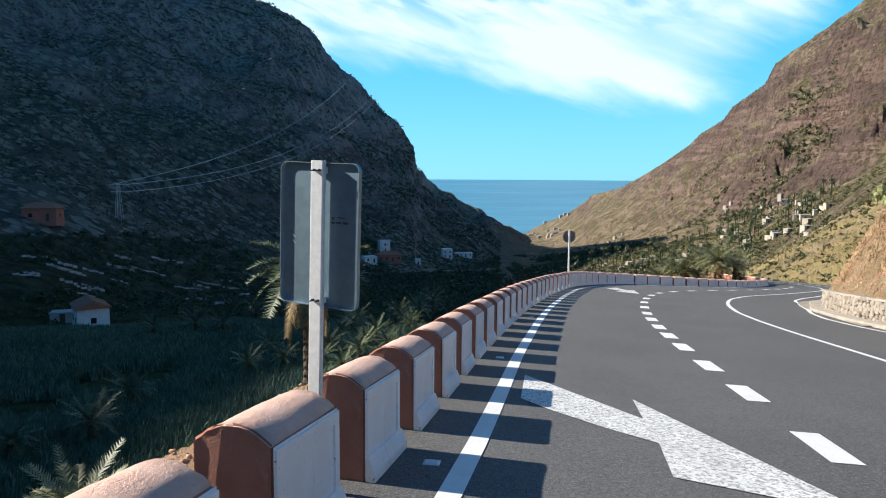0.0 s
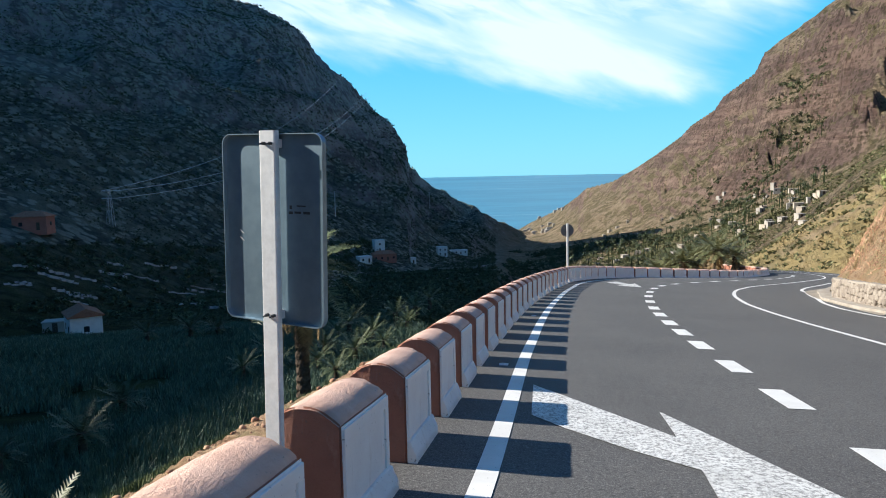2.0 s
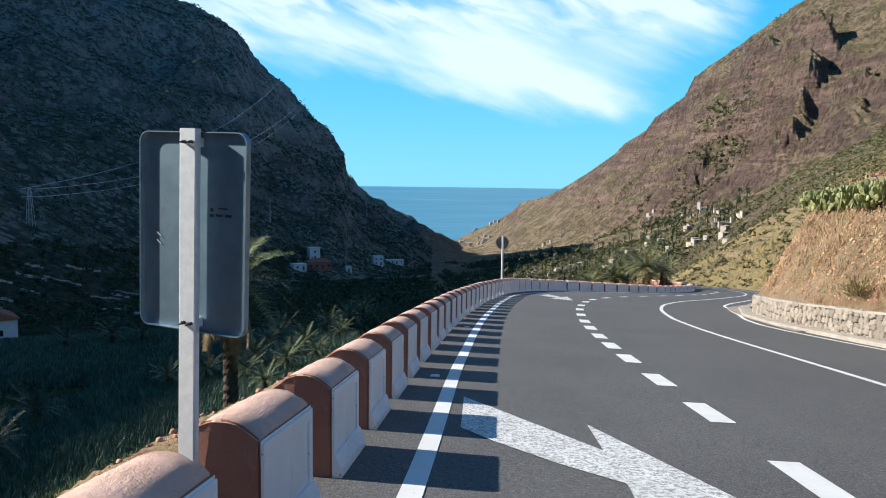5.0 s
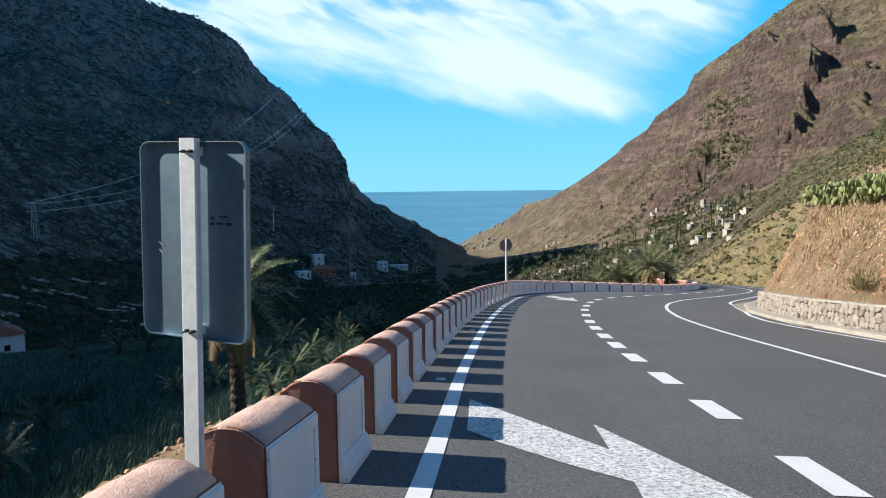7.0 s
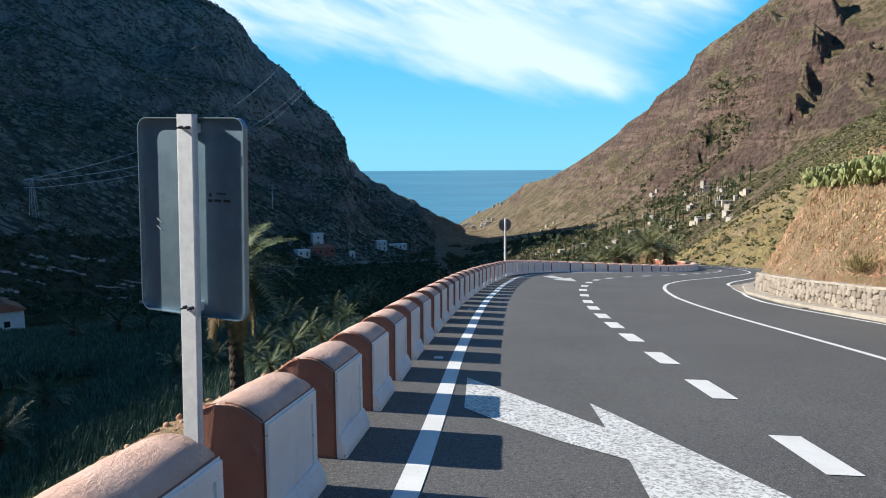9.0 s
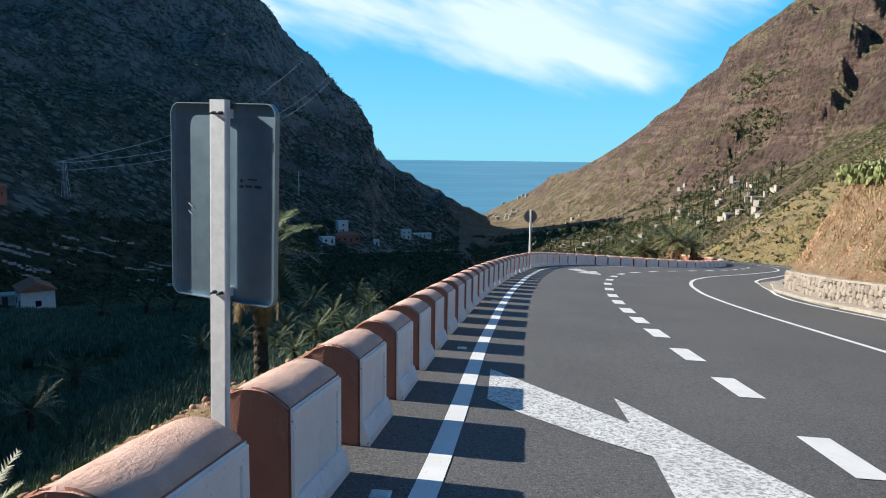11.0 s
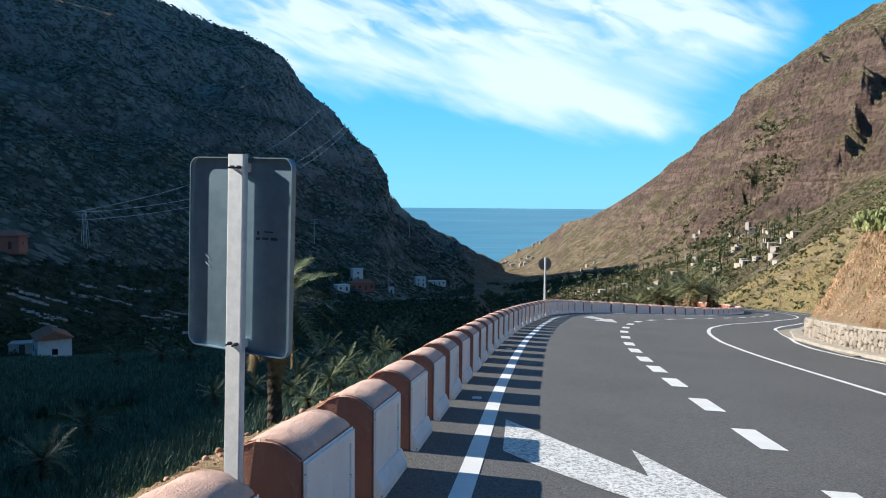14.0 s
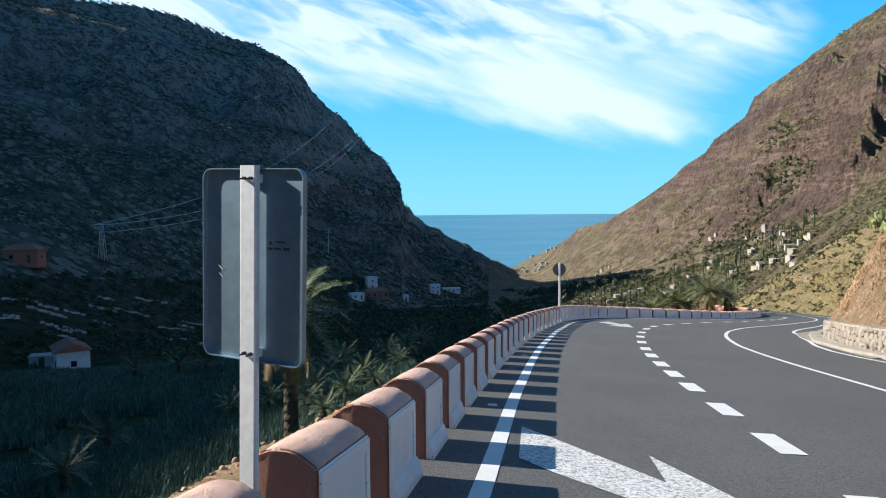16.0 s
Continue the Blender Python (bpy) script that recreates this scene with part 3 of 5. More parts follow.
    bare = m.math("MULTIPLY", m.step(m.math("ADD", rad, m.math("MULTIPLY", m.noise(0.1, 4), 30.0)), 85, 48), m.math("MAXIMUM", cut, verge))
    c = m.mix(bare, far, earth)
    # green floor and slope below the road
    green = m.mix(m.step(m.noise(0.18, 6, 0.7), 0.38, 0.62), (0.022, 0.034, 0.012), (0.06, 0.075, 0.025))
    gz = m.math("MULTIPLY", m.step(below, -0.5, -1.0), m.math("MULTIPLY", m.step(rad, 420, 120), m.step(bearing, 0.30, 0.14)))
    c = m.mix(gz, c, green)
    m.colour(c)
    rough = m.math("ADD", m.math("MULTIPLY", m.noise(0.09, 9, 0.75), 6.0), m.math("MULTIPLY", m.noise(0.14, 7, 0.7, 0.3, m.scaled(0.2, 0.2, 1)), 5.0))
    near = m.math("ADD", m.math("MULTIPLY", m.noise(2.6, 8, 0.8), 0.16), m.math("MULTIPLY", m.noise(9.0, 5, 0.8), 0.05))
    rough = m.math("ADD", rough, m.math("MULTIPLY", m.noise(0.30, 6, 0.7), 1.6))
    m.bump(m.math("ADD", near, m.math("MULTIPLY", rough, m.step(rad, 60, 260))), 1.0, 4.0)
    return m.mat


LAND = make_land_material()
make_land()


def make_sea():
    m = Mat("sea_water", 0.4, spec=0.28)
    n = m.noise(0.004, 6, 0.6, 0.2, m.scaled(0.35, 2.2, 1))
    c = m.mix(m.step(n, 0.35, 0.65), (0.03, 0.17, 0.27), (0.045, 0.22, 0.33))
    foam = m.math("MULTIPLY", m.step(m.noise(0.003, 4, 0.5, 0.1, m.scaled(0.25, 6, 1)), 0.66, 0.70), 0.35)
    m.colour(m.mix(foam, c, (0.45, 0.55, 0.6)))
    m.bump(m.noise(0.05, 5, 0.6, 0, m.scaled(0.4, 1, 1)), 0.3, 2.0)
    verts, faces = [], []
    for i in range(13):
        for j in range(13):
            a, d = radians(-26 + 6 * i), 1900 + j * 250
            verts.append((d * math.sin(a), d * math.cos(a), SEA_Z + (d - 1900) * (-SEA_Z - 29) / 3000))
    for i in range(12):
        for j in range(12):
            k = i * 13 + j
            faces.append((k, k + 13, k + 14, k + 1))
    ob = from_lists("water", verts, faces, m.mat)
    tagged(ob, "calm blue sea reaching the horizon", "sea", kind="structure")


make_sea()


# ---- road surface, lines ----
def ribbon(name, s0, s1, o0, o1, lift, material, parent=None, step=0.5, cols=1, thick=0.0):
    ss = np.linspace(s0, s1, max(2, int((s1 - s0) / step) + 1))
    verts, faces = [], []
    for s in ss:
        a = o0(s) if callable(o0) else o0
        b = o1(s) if callable(o1) else o1
        for k in range(cols + 1):
            verts.append(on_road(s, a + (b - a) * k / cols, lift))
    w = cols + 1
    for i in range(len(ss) - 1):
        for k in range(cols):
            j = i * w + k
            faces.append((j, j + 1, j + w + 1, j + w))
    return from_lists(name, verts, faces, material, parent)


road = ribbon("road", 0, ROAD_S[-1], lambda s: float(parapet_off(s)) - 0.75, lambda s: float(wall_off(s)) + 0.3, 0.0, ASPHALT, cols=6)
tagged(road, "grey asphalt mountain road with white markings", "road", kind="structure")
for _name, _at, _w in (("edge_line", edge_off, 0.080), ("centre_line", solid_off, 0.065), ("side_line", right_off, 0.065)):
    ribbon(_name, 2, ROAD_S[-1] - 1, lambda s: float(_at(s)) - _w, lambda s: float(_at(s)) + _w, 0.006, LINE_PAINT, road)


def dashes():
    starts = [-1.15, 1.24, 3.33, 5.45, 7.25, 9.0, 10.95, 12.9, 15.35, 17.95, 20.5, 23.2]
    starts += [-1.15 - 2.2 * k for k in range(1, 9)] + [23.2 + 2.5 * k for k in range(1, 12)]
    for q in starts:
        if S0 + q < ROAD_S[-1] - 6:
            ribbon("lane_dash", S0 + q, S0 + q + 1.0, -0.13, 0.135, 0.007, LINE_PAINT, road, step=0.5)


dashes()


def arrow(points, lift=0.008):
    bm = bmesh.new()
    vs = [bm.verts.new((x, y, float(road_z(x, y)) + lift)) for x, y in points]
    f = bm.faces.new(vs)
    f.normal_update()
    if f.normal.z < 0:
        f.normal_flip()
    bmesh.ops.triangulate(bm, faces=[f])
    return part("lane_arrow", bm, WORN_PAINT, road)


ARROW = [(1.32, 7.64), (1.55, 7.06), (2.13, 5.49), (2.31, 6.40), (2.84, 3.05), (1.77, 3.73), (1.98, 4.63), (1.63, 5.11), (1.26, 5.75), (1.05, 6.22)]
arrow(ARROW)


# ---- parapet ----
BLOCK_L, BLOCK_T, BLOCK_H, PITCH = 0.86, 0.40, 0.62, 1.40


def make_block():
    e = root("parapet_block", 0, 0, 0, label="rounded terracotta and white masonry parapet block", category="parapet block", group="parapet blocks along the road")
    half = BLOCK_T / 2
    # core with a rounded cap; local y along the road, +x towards it
    bm = bmesh.new()
    prof = [(half, -0.25), (half, BLOCK_H)]
    for i in range(1, 10):
        q = 1 - 2 * i / 10
        prof.append((half * q, BLOCK_H + 0.090 * (1 - q * q)))
    prof += [(-half, BLOCK_H), (-half, -0.25)]
    rng = random.Random(3)
    ny = 6
    rings = []
    for j in range(ny + 1):
        y = -BLOCK_L / 2 + BLOCK_L * j / ny
        rings.append([bm.verts.new((x + rng.uniform(-.004, .004), y + rng.uniform(-.004, .004), z + rng.uniform(-.004, .004))) for x, z in prof])
    for j in range(ny):
        for i in range(len(prof) - 1):
            f = bm.faces.new((rings[j][i], rings[j + 1][i], rings[j + 1][i + 1], rings[j][i + 1]))
            f.material_index = 1 if 0 < i < len(prof) - 2 else 0
            f.smooth = 0 < i < len(prof) - 2
    bm.faces.new(rings[0])
    bm.faces.new(rings[-1][::-1])
    bmesh.ops.recalc_face_normals(bm, faces=bm.faces[:])
    sharp = [ed for ed in bm.edges if len(ed.link_faces) == 2 and ed.calc_face_angle(0) > 0.6]
    bmesh.ops.bevel(bm, geom=sharp, offset=0.012, segments=2, affect="EDGES")
    for f in bm.faces:
        c = f.calc_center_median()
        if c.z > BLOCK_H - 0.004 and abs(f.normal.y) < 0.9:
            f.material_index = 1
    part("core", bm, [TERRACOTTA, CAP_PLASTER], e, "terracotta ends and rounded cap")
    # white road face: sheet, raised frame and flared foot
    bm = bmesh.new()
    box(bm, (half + 0.001, -BLOCK_L / 2 + 0.001, 0.02), (half + 0.006, BLOCK_L / 2 - 0.001, BLOCK_H - 0.006), 0.002)
    part("face_panel", bm, WHITEWASH, e, "whitewashed panel")
    bm = bmesh.new()
    y0, y1, z0, z1, w = -BLOCK_L / 2 + 0.004, BLOCK_L / 2 - 0.004, 0.13, BLOCK_H - 0.018, 0.07
    for lo, hi in (((y0, z1 - w), (y1, z1)), ((y0, z0), (y0 + w, z1 - w)), ((y1 - w, z0), (y1, z1 - w))):
        box(bm, (half + 0.002, lo[0], lo[1]), (half + 0.019, hi[0], hi[1]), 0.004)
    part("face_frame", bm, WHITEWASH, e, "whitewashed raised border")
    bm = bmesh.new()
    f = [(half + 0.002, -0.2), (half + 0.075, -0.2), (half + 0.07, 0.05), (half + 0.03, 0.15), (half + 0.002, 0.15)]
    a = [bm.verts.new((x, -BLOCK_L / 2 - 0.004, z)) for x, z in f]
    b = [bm.verts.new((x, BLOCK_L / 2 + 0.004, z)) for x, z in f]
    for i in range(5):
        j = (i + 1) % 5
        bm.faces.new((a[i], b[i], b[j], a[j]))
    bm.faces.new(a)
    bm.faces.new(b[::-1])
    bmesh.ops.recalc_face_normals(bm, faces=bm.faces[:])
    bmesh.ops.bevel(bm, geom=bm.edges[:], offset=0.006, segments=1, affect="EDGES")
    part("foot", bm, WHITEWASH, e, "flared whitewashed foot")
    return e


def parapet():
    first = make_block()
    for o_ in first.children:
        for v in o_.data.vertices:
            v.co.z -= 0.109 * v.co.y
    o = lambda q: float(parapet_off(q)) - BLOCK_T / 2
    # arc length of the first block seen whole
    k0 = min(np.arange(S0 - 6, S0 + 6, 0.01), key=lambda q: (on_road(q, o(q)).xy - Vector((-0.495, 3.87))).length)
    # step along the parapet's own line
    places = []
    for sign in (1, -1):
        s = k0 if sign > 0 else k0 - PITCH
        while 4 < s < ROAD_S[-1] - 8:
            places.append(s)
            p, q = on_road(s, o(s)), on_road(s + 0.5, o(s + 0.5))
            s += sign * (PITCH if s < k0 + 27 else 0.98) * 0.5 / (q - p).length
    placed = False
    for s in places:
        if s < k0 - 9:
            continue
        p, q = on_road(s - 0.2, o(s - 0.2)), on_road(s + 0.2, o(s + 0.2))
        h = math.degrees(math.atan2(q.x - p.x, q.y - p.y))
        p = on_road(s, o(s))
        low = float(np.interp(s - S0, [28, 42], [1.0, 0.62]))
        m = Matrix.Translation(p) @ pose(0, 0, 0, 0, 0, -h) @ Matrix.Diagonal((1, 1, low, 1))
        if not placed:
            first.matrix_world = m
            placed = True
        else:
            copy_thing(first, m)


parapet()


# ---- signs ----
def rounded(w, h, rad, n=6):
    pts = []
    for cx, cz, a0 in ((w - rad, h - rad, 0), (-w + rad, h - rad, 90), (-w + rad, -h + rad, 180), (w - rad, -h + rad, 270)):
        for i in range(n + 1):
            a = radians(a0 + 90 * i / n)
            pts.append((cx + rad * math.cos(a), cz + rad * math.sin(a)))
    return pts


def loft(bm, rings):
    rings = [[bm.verts.new(p) for p in ring] for ring in rings]
    n = len(rings[0])
    for a, b in zip(rings, rings[1:]):
        for i in range(n):
            j = (i + 1) % n
            bm.faces.new((a[i], a[j], b[j], b[i]))
    bm.faces.new(rings[0])
    bm.faces.new(rings[-1][::-1])
    bmesh.ops.recalc_face_normals(bm, faces=bm.faces[:])


def road_sign():
    x, y = -0.712, 3.215
    z = float(road_z(x, y)) - 0.15
    e = root("road_sign", x, y, z, label="grey aluminium road sign seen from behind on steel post", category="road sign")
    e.matrix_world = pose(x, y, z, 0, 1.9, -31.0)
    top = 1.765 - z
    # the post, a rectangular hollow profile; local -y is the back that the road's walkers see
    bm = bmesh.new()
    w, d, t = 0.047, 0.016, 0.003
    o, i = rounded(w, d, 0.008, 3), rounded(w - t, d - t, 0.006, 3)
    loft(bm, [[(a, b, 0) for a, b in o], [(a, b, top) for a, b in o], [(a, b, top) for a, b in i], [(a, b, top - 0.05) for a, b in i]])
    part("post", bm, STEEL, e, "galvanised steel post")
    # the panel with its folded rim; hollow side towards the post
    W2, HH, rim = 0.293, 0.87, 0.025
    zc, py, px = top - HH / 2 - 0.012, 0.043, -0.012
    bm = bmesh.new()
    o1, o2 = rounded(W2, HH / 2, 0.05), rounded(W2 - 0.004, HH / 2 - 0.004, 0.046)
    loft(bm, [[(a + px, py + 0.004, b + zc) for a, b in o1], [(a + px, py - rim, b + zc) for a, b in o1],
              [(a + px, py - rim, b + zc) for a, b in o2], [(a + px, py, b + zc) for a, b in o2]])
    panel = part("panel", bm, ALUMINIUM, e, "grey panel with a folded rim")
    # clamps and bolts between post and panel
    for dz in (HH / 2 - 0.045, -HH / 2 + 0.045):
        bm = bmesh.new()
        box(bm, (-w + 0.006, d + 0.001, zc + dz - 0.02), (w - 0.006, py - 0.002, zc + dz + 0.02), 0.004)
        clamp = part("clamp", bm, STEEL, e)
        for sx in (-0.012, 0.026):
            bm = bmesh.new()
            tube(bm, (sx, -d - 0.016, zc + dz), (sx, -d + 0.002, zc + dz), 0.008, seg=6)
            tube(bm, (sx, -d - 0.034, zc + dz - 0.004), (sx, -d - 0.014, zc + dz), 0.004, seg=6)
            part("bolt", bm, DARK, clamp, "dark bolt")
    # maker's stamp: unreadable print, as bars
    bm = bmesh.new()
    for bx, bz, bw, bh in ((0.115, 0.105, 0.012, 0.016), (0.175, 0.112, 0.05, 0.006), (0.115, 0.08, 0.022, 0.012), (0.155, 0.082, 0.036, 0.010), (0.205, 0.082, 0.036, 0.012)):
        box(bm, (px - 0.02 + bx - bw / 2, py - 0.003, zc + bz - bh / 2), (px - 0.02 + bx + bw / 2, py - 0.001, zc + bz + bh / 2))
    part("stamp", bm, DARK, panel, "dark stamped maker's print")
    # two short scratches
    bm = bmesh.new()
    for bz in (-0.02, -0.055):
        box(bm, (-0.015, -0.001, -0.0018), (0.015, 0.0005, 0.0018), 0, pose(px - 0.2, py - 0.0035, zc + bz, 0, 35, 0))
    part("scratch", bm, STEEL, panel, "bright scratches in the paint")
    return e


road_sign()


SIGN_DARK = plain("dull_grey_sign_back", (0.13, 0.125, 0.12), (0.17, 0.16, 0.155), 6, 0.6)


def round_sign():
    x, y = 7.46, 33.0
    z = float(road_z(x, y)) - 0.3
    e = root("round_road_sign", x, y, z, label="small round road sign on thin post behind the parapet", category="road sign")
    top = -0.93 - z
    bm = bmesh.new()
    tube(bm, (0, 0, 0), (0, 0, top), 0.05, seg=10)
    part("post", bm, STEEL, e, "galvanised steel post")
    bm = bmesh.new()
    tube(bm, (0, 0.06, top - 0.33), (0, 0.085, top - 0.33), 0.31, seg=28)
    tube(bm, (0, 0.045, top - 0.33), (0, 0.062, top - 0.33), 0.29, seg=28)
    part("disc", bm, SIGN_DARK, e, "grey back of a round sign")


round_sign()


def road_studs():
    mat = plain("dirty_white_plastic", (0.5, 0.5, 0.48), (0.65, 0.64, 0.62), 30, 0.5)
    for ds, off in ((-2.15, -0.24), (3.1, -0.24), (9.8, -0.24)):
        p = on_road(S0 + ds, float(edge_off(S0 + ds)) + off, 0.0)
        e = root("road_stud", *p, rz=-heading(S0 + ds), label="small white plastic road stud by the edge line", category="road stud", group="road studs")
        bm = bmesh.new()
        lo = [(-.06, -.05), (.06, -.05), (.06, .05), (-.06, .05)]
        loft(bm, [[(a, b, -0.002) for a, b in lo], [(a, b, 0.008) for a, b in lo], [(a * .7, b * .45, 0.02) for a, b in lo]])
        part("housing", bm, mat, e)
        bm = bmesh.new()
        box(bm, (-.035, -.036, .009), (.035, -.03, .017), 0, None)
        part("reflector", bm, STEEL, e, "small reflector strip")


road_studs()


# the same arrow again further along the lane
_h0, _h1 = heading(S0 + 0.5), heading(S0 + 27.0)
_near = on_road(S0 + 0.5, 0)
_turn = Matrix.Rotation(radians(_h0 - _h1), 2)
_mid = on_road(S0 + 27.0, 0)
arrow([tuple(_turn @ Vector((x - _near.x, y - _near.y)) + Vector((_mid.x, _mid.y))) for x, y in ARROW])


# ---- stone wall with coping, kerb and pavement ----
STONE = Mat("grey_brown_stone", 0.92, spec=0.2)
_n = STONE.mix(STONE.random(), (0.24, 0.20, 0.165), (0.40, 0.345, 0.285))
_n = STONE.mix(STONE.step(STONE.noise(9, 6, 0.7), 0.45, 0.7), _n, (0.17, 0.14, 0.115))
STONE.colour(_n).bump(STONE.noise(25, 5, 0.7), 0.6, 0.02)
STONE = STONE.mat
MORTAR = plain("pale_mortar", (0.17, 0.145, 0.118), (0.26, 0.22, 0.18), 6, 0.95, 0, 0.5, 0.02, 0.1)
CONCRETE = plain("dusty_concrete", (0.30, 0.265, 0.22), (0.40, 0.355, 0.30), 3, 0.92, 0, 0.4, 0.01, 0.15)
WALL_H = 0.70


def wall_point(s, out, h):
    """A point of the wall: out metres in front of its face, h above the road."""
    return on_road(s, float(wall_off(s)) - out, h)


def stone_wall():
    ss = np.arange(S0 - 4, WALL_TO + 0.01, 0.3)
    prof = [(0.0, -0.2), (0.0, WALL_H), (-0.35, WALL_H), (-0.35, -0.2)]
    verts, faces = [], []
    for s in ss:
        lean = lambda o, h: o - 0.06 * max(h, 0)
        verts += [wall_point(s, lean(o, h), h) for o, h in prof]
    for i in range(len(ss) - 1):
        for k in range(4):
            a, b = i * 4 + k, i * 4 + (k + 1) % 4
            faces.append((a, b, b + 4, a + 4))
    n = len(verts)
    faces += [(0, 1, 2, 3), (n - 1, n - 2, n - 3, n - 4)]
    wall = from_lists("wall_stone", verts, faces, MORTAR)
    tagged(wall, "low retaining wall of rough grey-brown stones in mortar", "wall", kind="structure")
    ss2 = ss
    verts, faces = [], []
    rng = random.Random(8)
    for s in ss2:
        j = rng.uniform(-.012, .012)
        verts += [wall_point(s, o - 0.05, WALL_H + h + j) for o, h in ((0.05, -0.002), (0.05, 0.06), (-0.32, 0.065), (-0.32, -0.002))]
    for i in range(len(ss2) - 1):
        for k in range(4):
            a, b = i * 4 + k, i * 4 + (k + 1) % 4
            faces.append((a, b, b + 4, a + 4))
    n = len(verts)
    faces += [(0, 1, 2, 3), (n - 1, n - 2, n - 3, n - 4)]
    from_lists("coping", verts, faces, CONCRETE, wall)
    return wall


wall = stone_wall()


def pave():
    """Kerb strip and the widening pavement at the wall's end."""
    def ribbon3(name, s0, s1, offs, mat, parent=None):
        ss = np.arange(s0, s1, 0.4)
        verts, faces = [], []
        for s in ss:
            verts += [on_road(s, o(s), h) for o, h in offs]
        w = len(offs)
        for i in range(len(ss) - 1):
            for k in range(w - 1):
                a = i * w + k
                faces.append((a, a + 1, a + w + 1, a + w))
        return from_lists(name, verts, faces, mat, parent)

    wo = lambda s: float(wall_off(s))
    ob = ribbon3("kerb", S0 - 4, WALL_TO + 14, [(lambda s: wo(s) - 0.40, -0.05), (lambda s: wo(s) - 0.39, 0.10), (lambda s: wo(s) - 0.22, 0.12), (lambda s: wo(s) + 0.05, 0.125)], CONCRETE)
    tagged(ob, "pale dusty concrete kerb below the stone wall", "kerb", kind="structure")
    dust = plain("tan_dusty_pavement", (0.25, 0.22, 0.18), (0.33, 0.29, 0.235), 2, 0.95, 0, 0.4, 0.01, 0.1)
    ob = ribbon3("pavement", WALL_TO - 8, WALL_TO + 16, [(lambda s: float(np.interp(s, [WALL_TO - 8, WALL_TO, WALL_TO + 6], [5.7, 5.62, 5.6])), 0.004), (lambda s: wo(s) - 0.402, 0.03), (lambda s: wo(s) + 0.6, 0.05)], dust)
    tagged(ob, "dusty tan verge widening at the bend", "pavement", kind="structure")


pave()


# ---- plants ----
def leaf_mat(name, a, b, rough=0.55, trans=0.12, island=True):
    m = Mat(name, rough, spec=0.3)
    c = m.mix(m.island() if island else m.random(), a, b)
    m.colour(m.mix(m.step(m.noise(1.2, 4), 0.35, 0.65), c, (a[0] * 0.7, a[1] * 0.7, a[2] * 0.7)))
    m.bsdf.inputs["Subsurface Weight"].default_value = 0.0
    return m.mat


# one palm leaf in three greens: sun and shade are put into the tone
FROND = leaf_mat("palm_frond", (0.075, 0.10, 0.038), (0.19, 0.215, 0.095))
FROND_SUN = leaf_mat("sun_toned_palm_frond", (0.12, 0.13, 0.055), (0.28, 0.275, 0.14))
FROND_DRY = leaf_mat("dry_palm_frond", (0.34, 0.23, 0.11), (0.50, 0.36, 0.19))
FROND_SHADE = leaf_mat("shade_toned_palm_frond", (0.055, 0.075, 0.03), (0.11, 0.125, 0.05))
BARK = plain("palm_bark", (0.06, 0.045, 0.034), (0.14, 0.105, 0.08), 5, 0.95, 0, 0.9, 0.05, 0.1)
REED = leaf_mat("reed", (0.055, 0.105, 0.065), (0.20, 0.28, 0.18))
GRASS = leaf_mat("slope_grass", (0.11, 0.14, 0.055), (0.25, 0.26, 0.12))
STRAW = leaf_mat("straw_grass", (0.34, 0.25, 0.12), (0.50, 0.40, 0.22))
# greener scrub of the shaded side, part of that shade in its colour
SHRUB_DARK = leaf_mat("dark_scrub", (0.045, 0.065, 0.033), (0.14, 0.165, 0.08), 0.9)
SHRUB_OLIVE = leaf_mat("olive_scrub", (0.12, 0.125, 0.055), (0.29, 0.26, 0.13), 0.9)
SHRUB_MID = leaf_mat("orchard_leaf", (0.06, 0.07, 0.03), (0.20, 0.20, 0.095), 0.9)
CACTUS = leaf_mat("cactus_pad", (0.20, 0.23, 0.085), (0.42, 0.42, 0.20), 0.55, island=False)
ROCKS = leaf_mat("loose_stone", (0.36, 0.195, 0.115), (0.60, 0.39, 0.24), 0.9)


def ground_z(x, y):
    return float(land(np.array([float(x)]), np.array([float(y)]))[0])


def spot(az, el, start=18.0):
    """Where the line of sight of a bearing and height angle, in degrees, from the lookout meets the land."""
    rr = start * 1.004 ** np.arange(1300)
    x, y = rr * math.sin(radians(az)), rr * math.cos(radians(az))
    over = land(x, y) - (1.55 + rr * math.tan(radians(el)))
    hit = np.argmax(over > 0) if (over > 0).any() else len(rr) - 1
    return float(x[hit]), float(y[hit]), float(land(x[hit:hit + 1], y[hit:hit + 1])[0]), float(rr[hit])


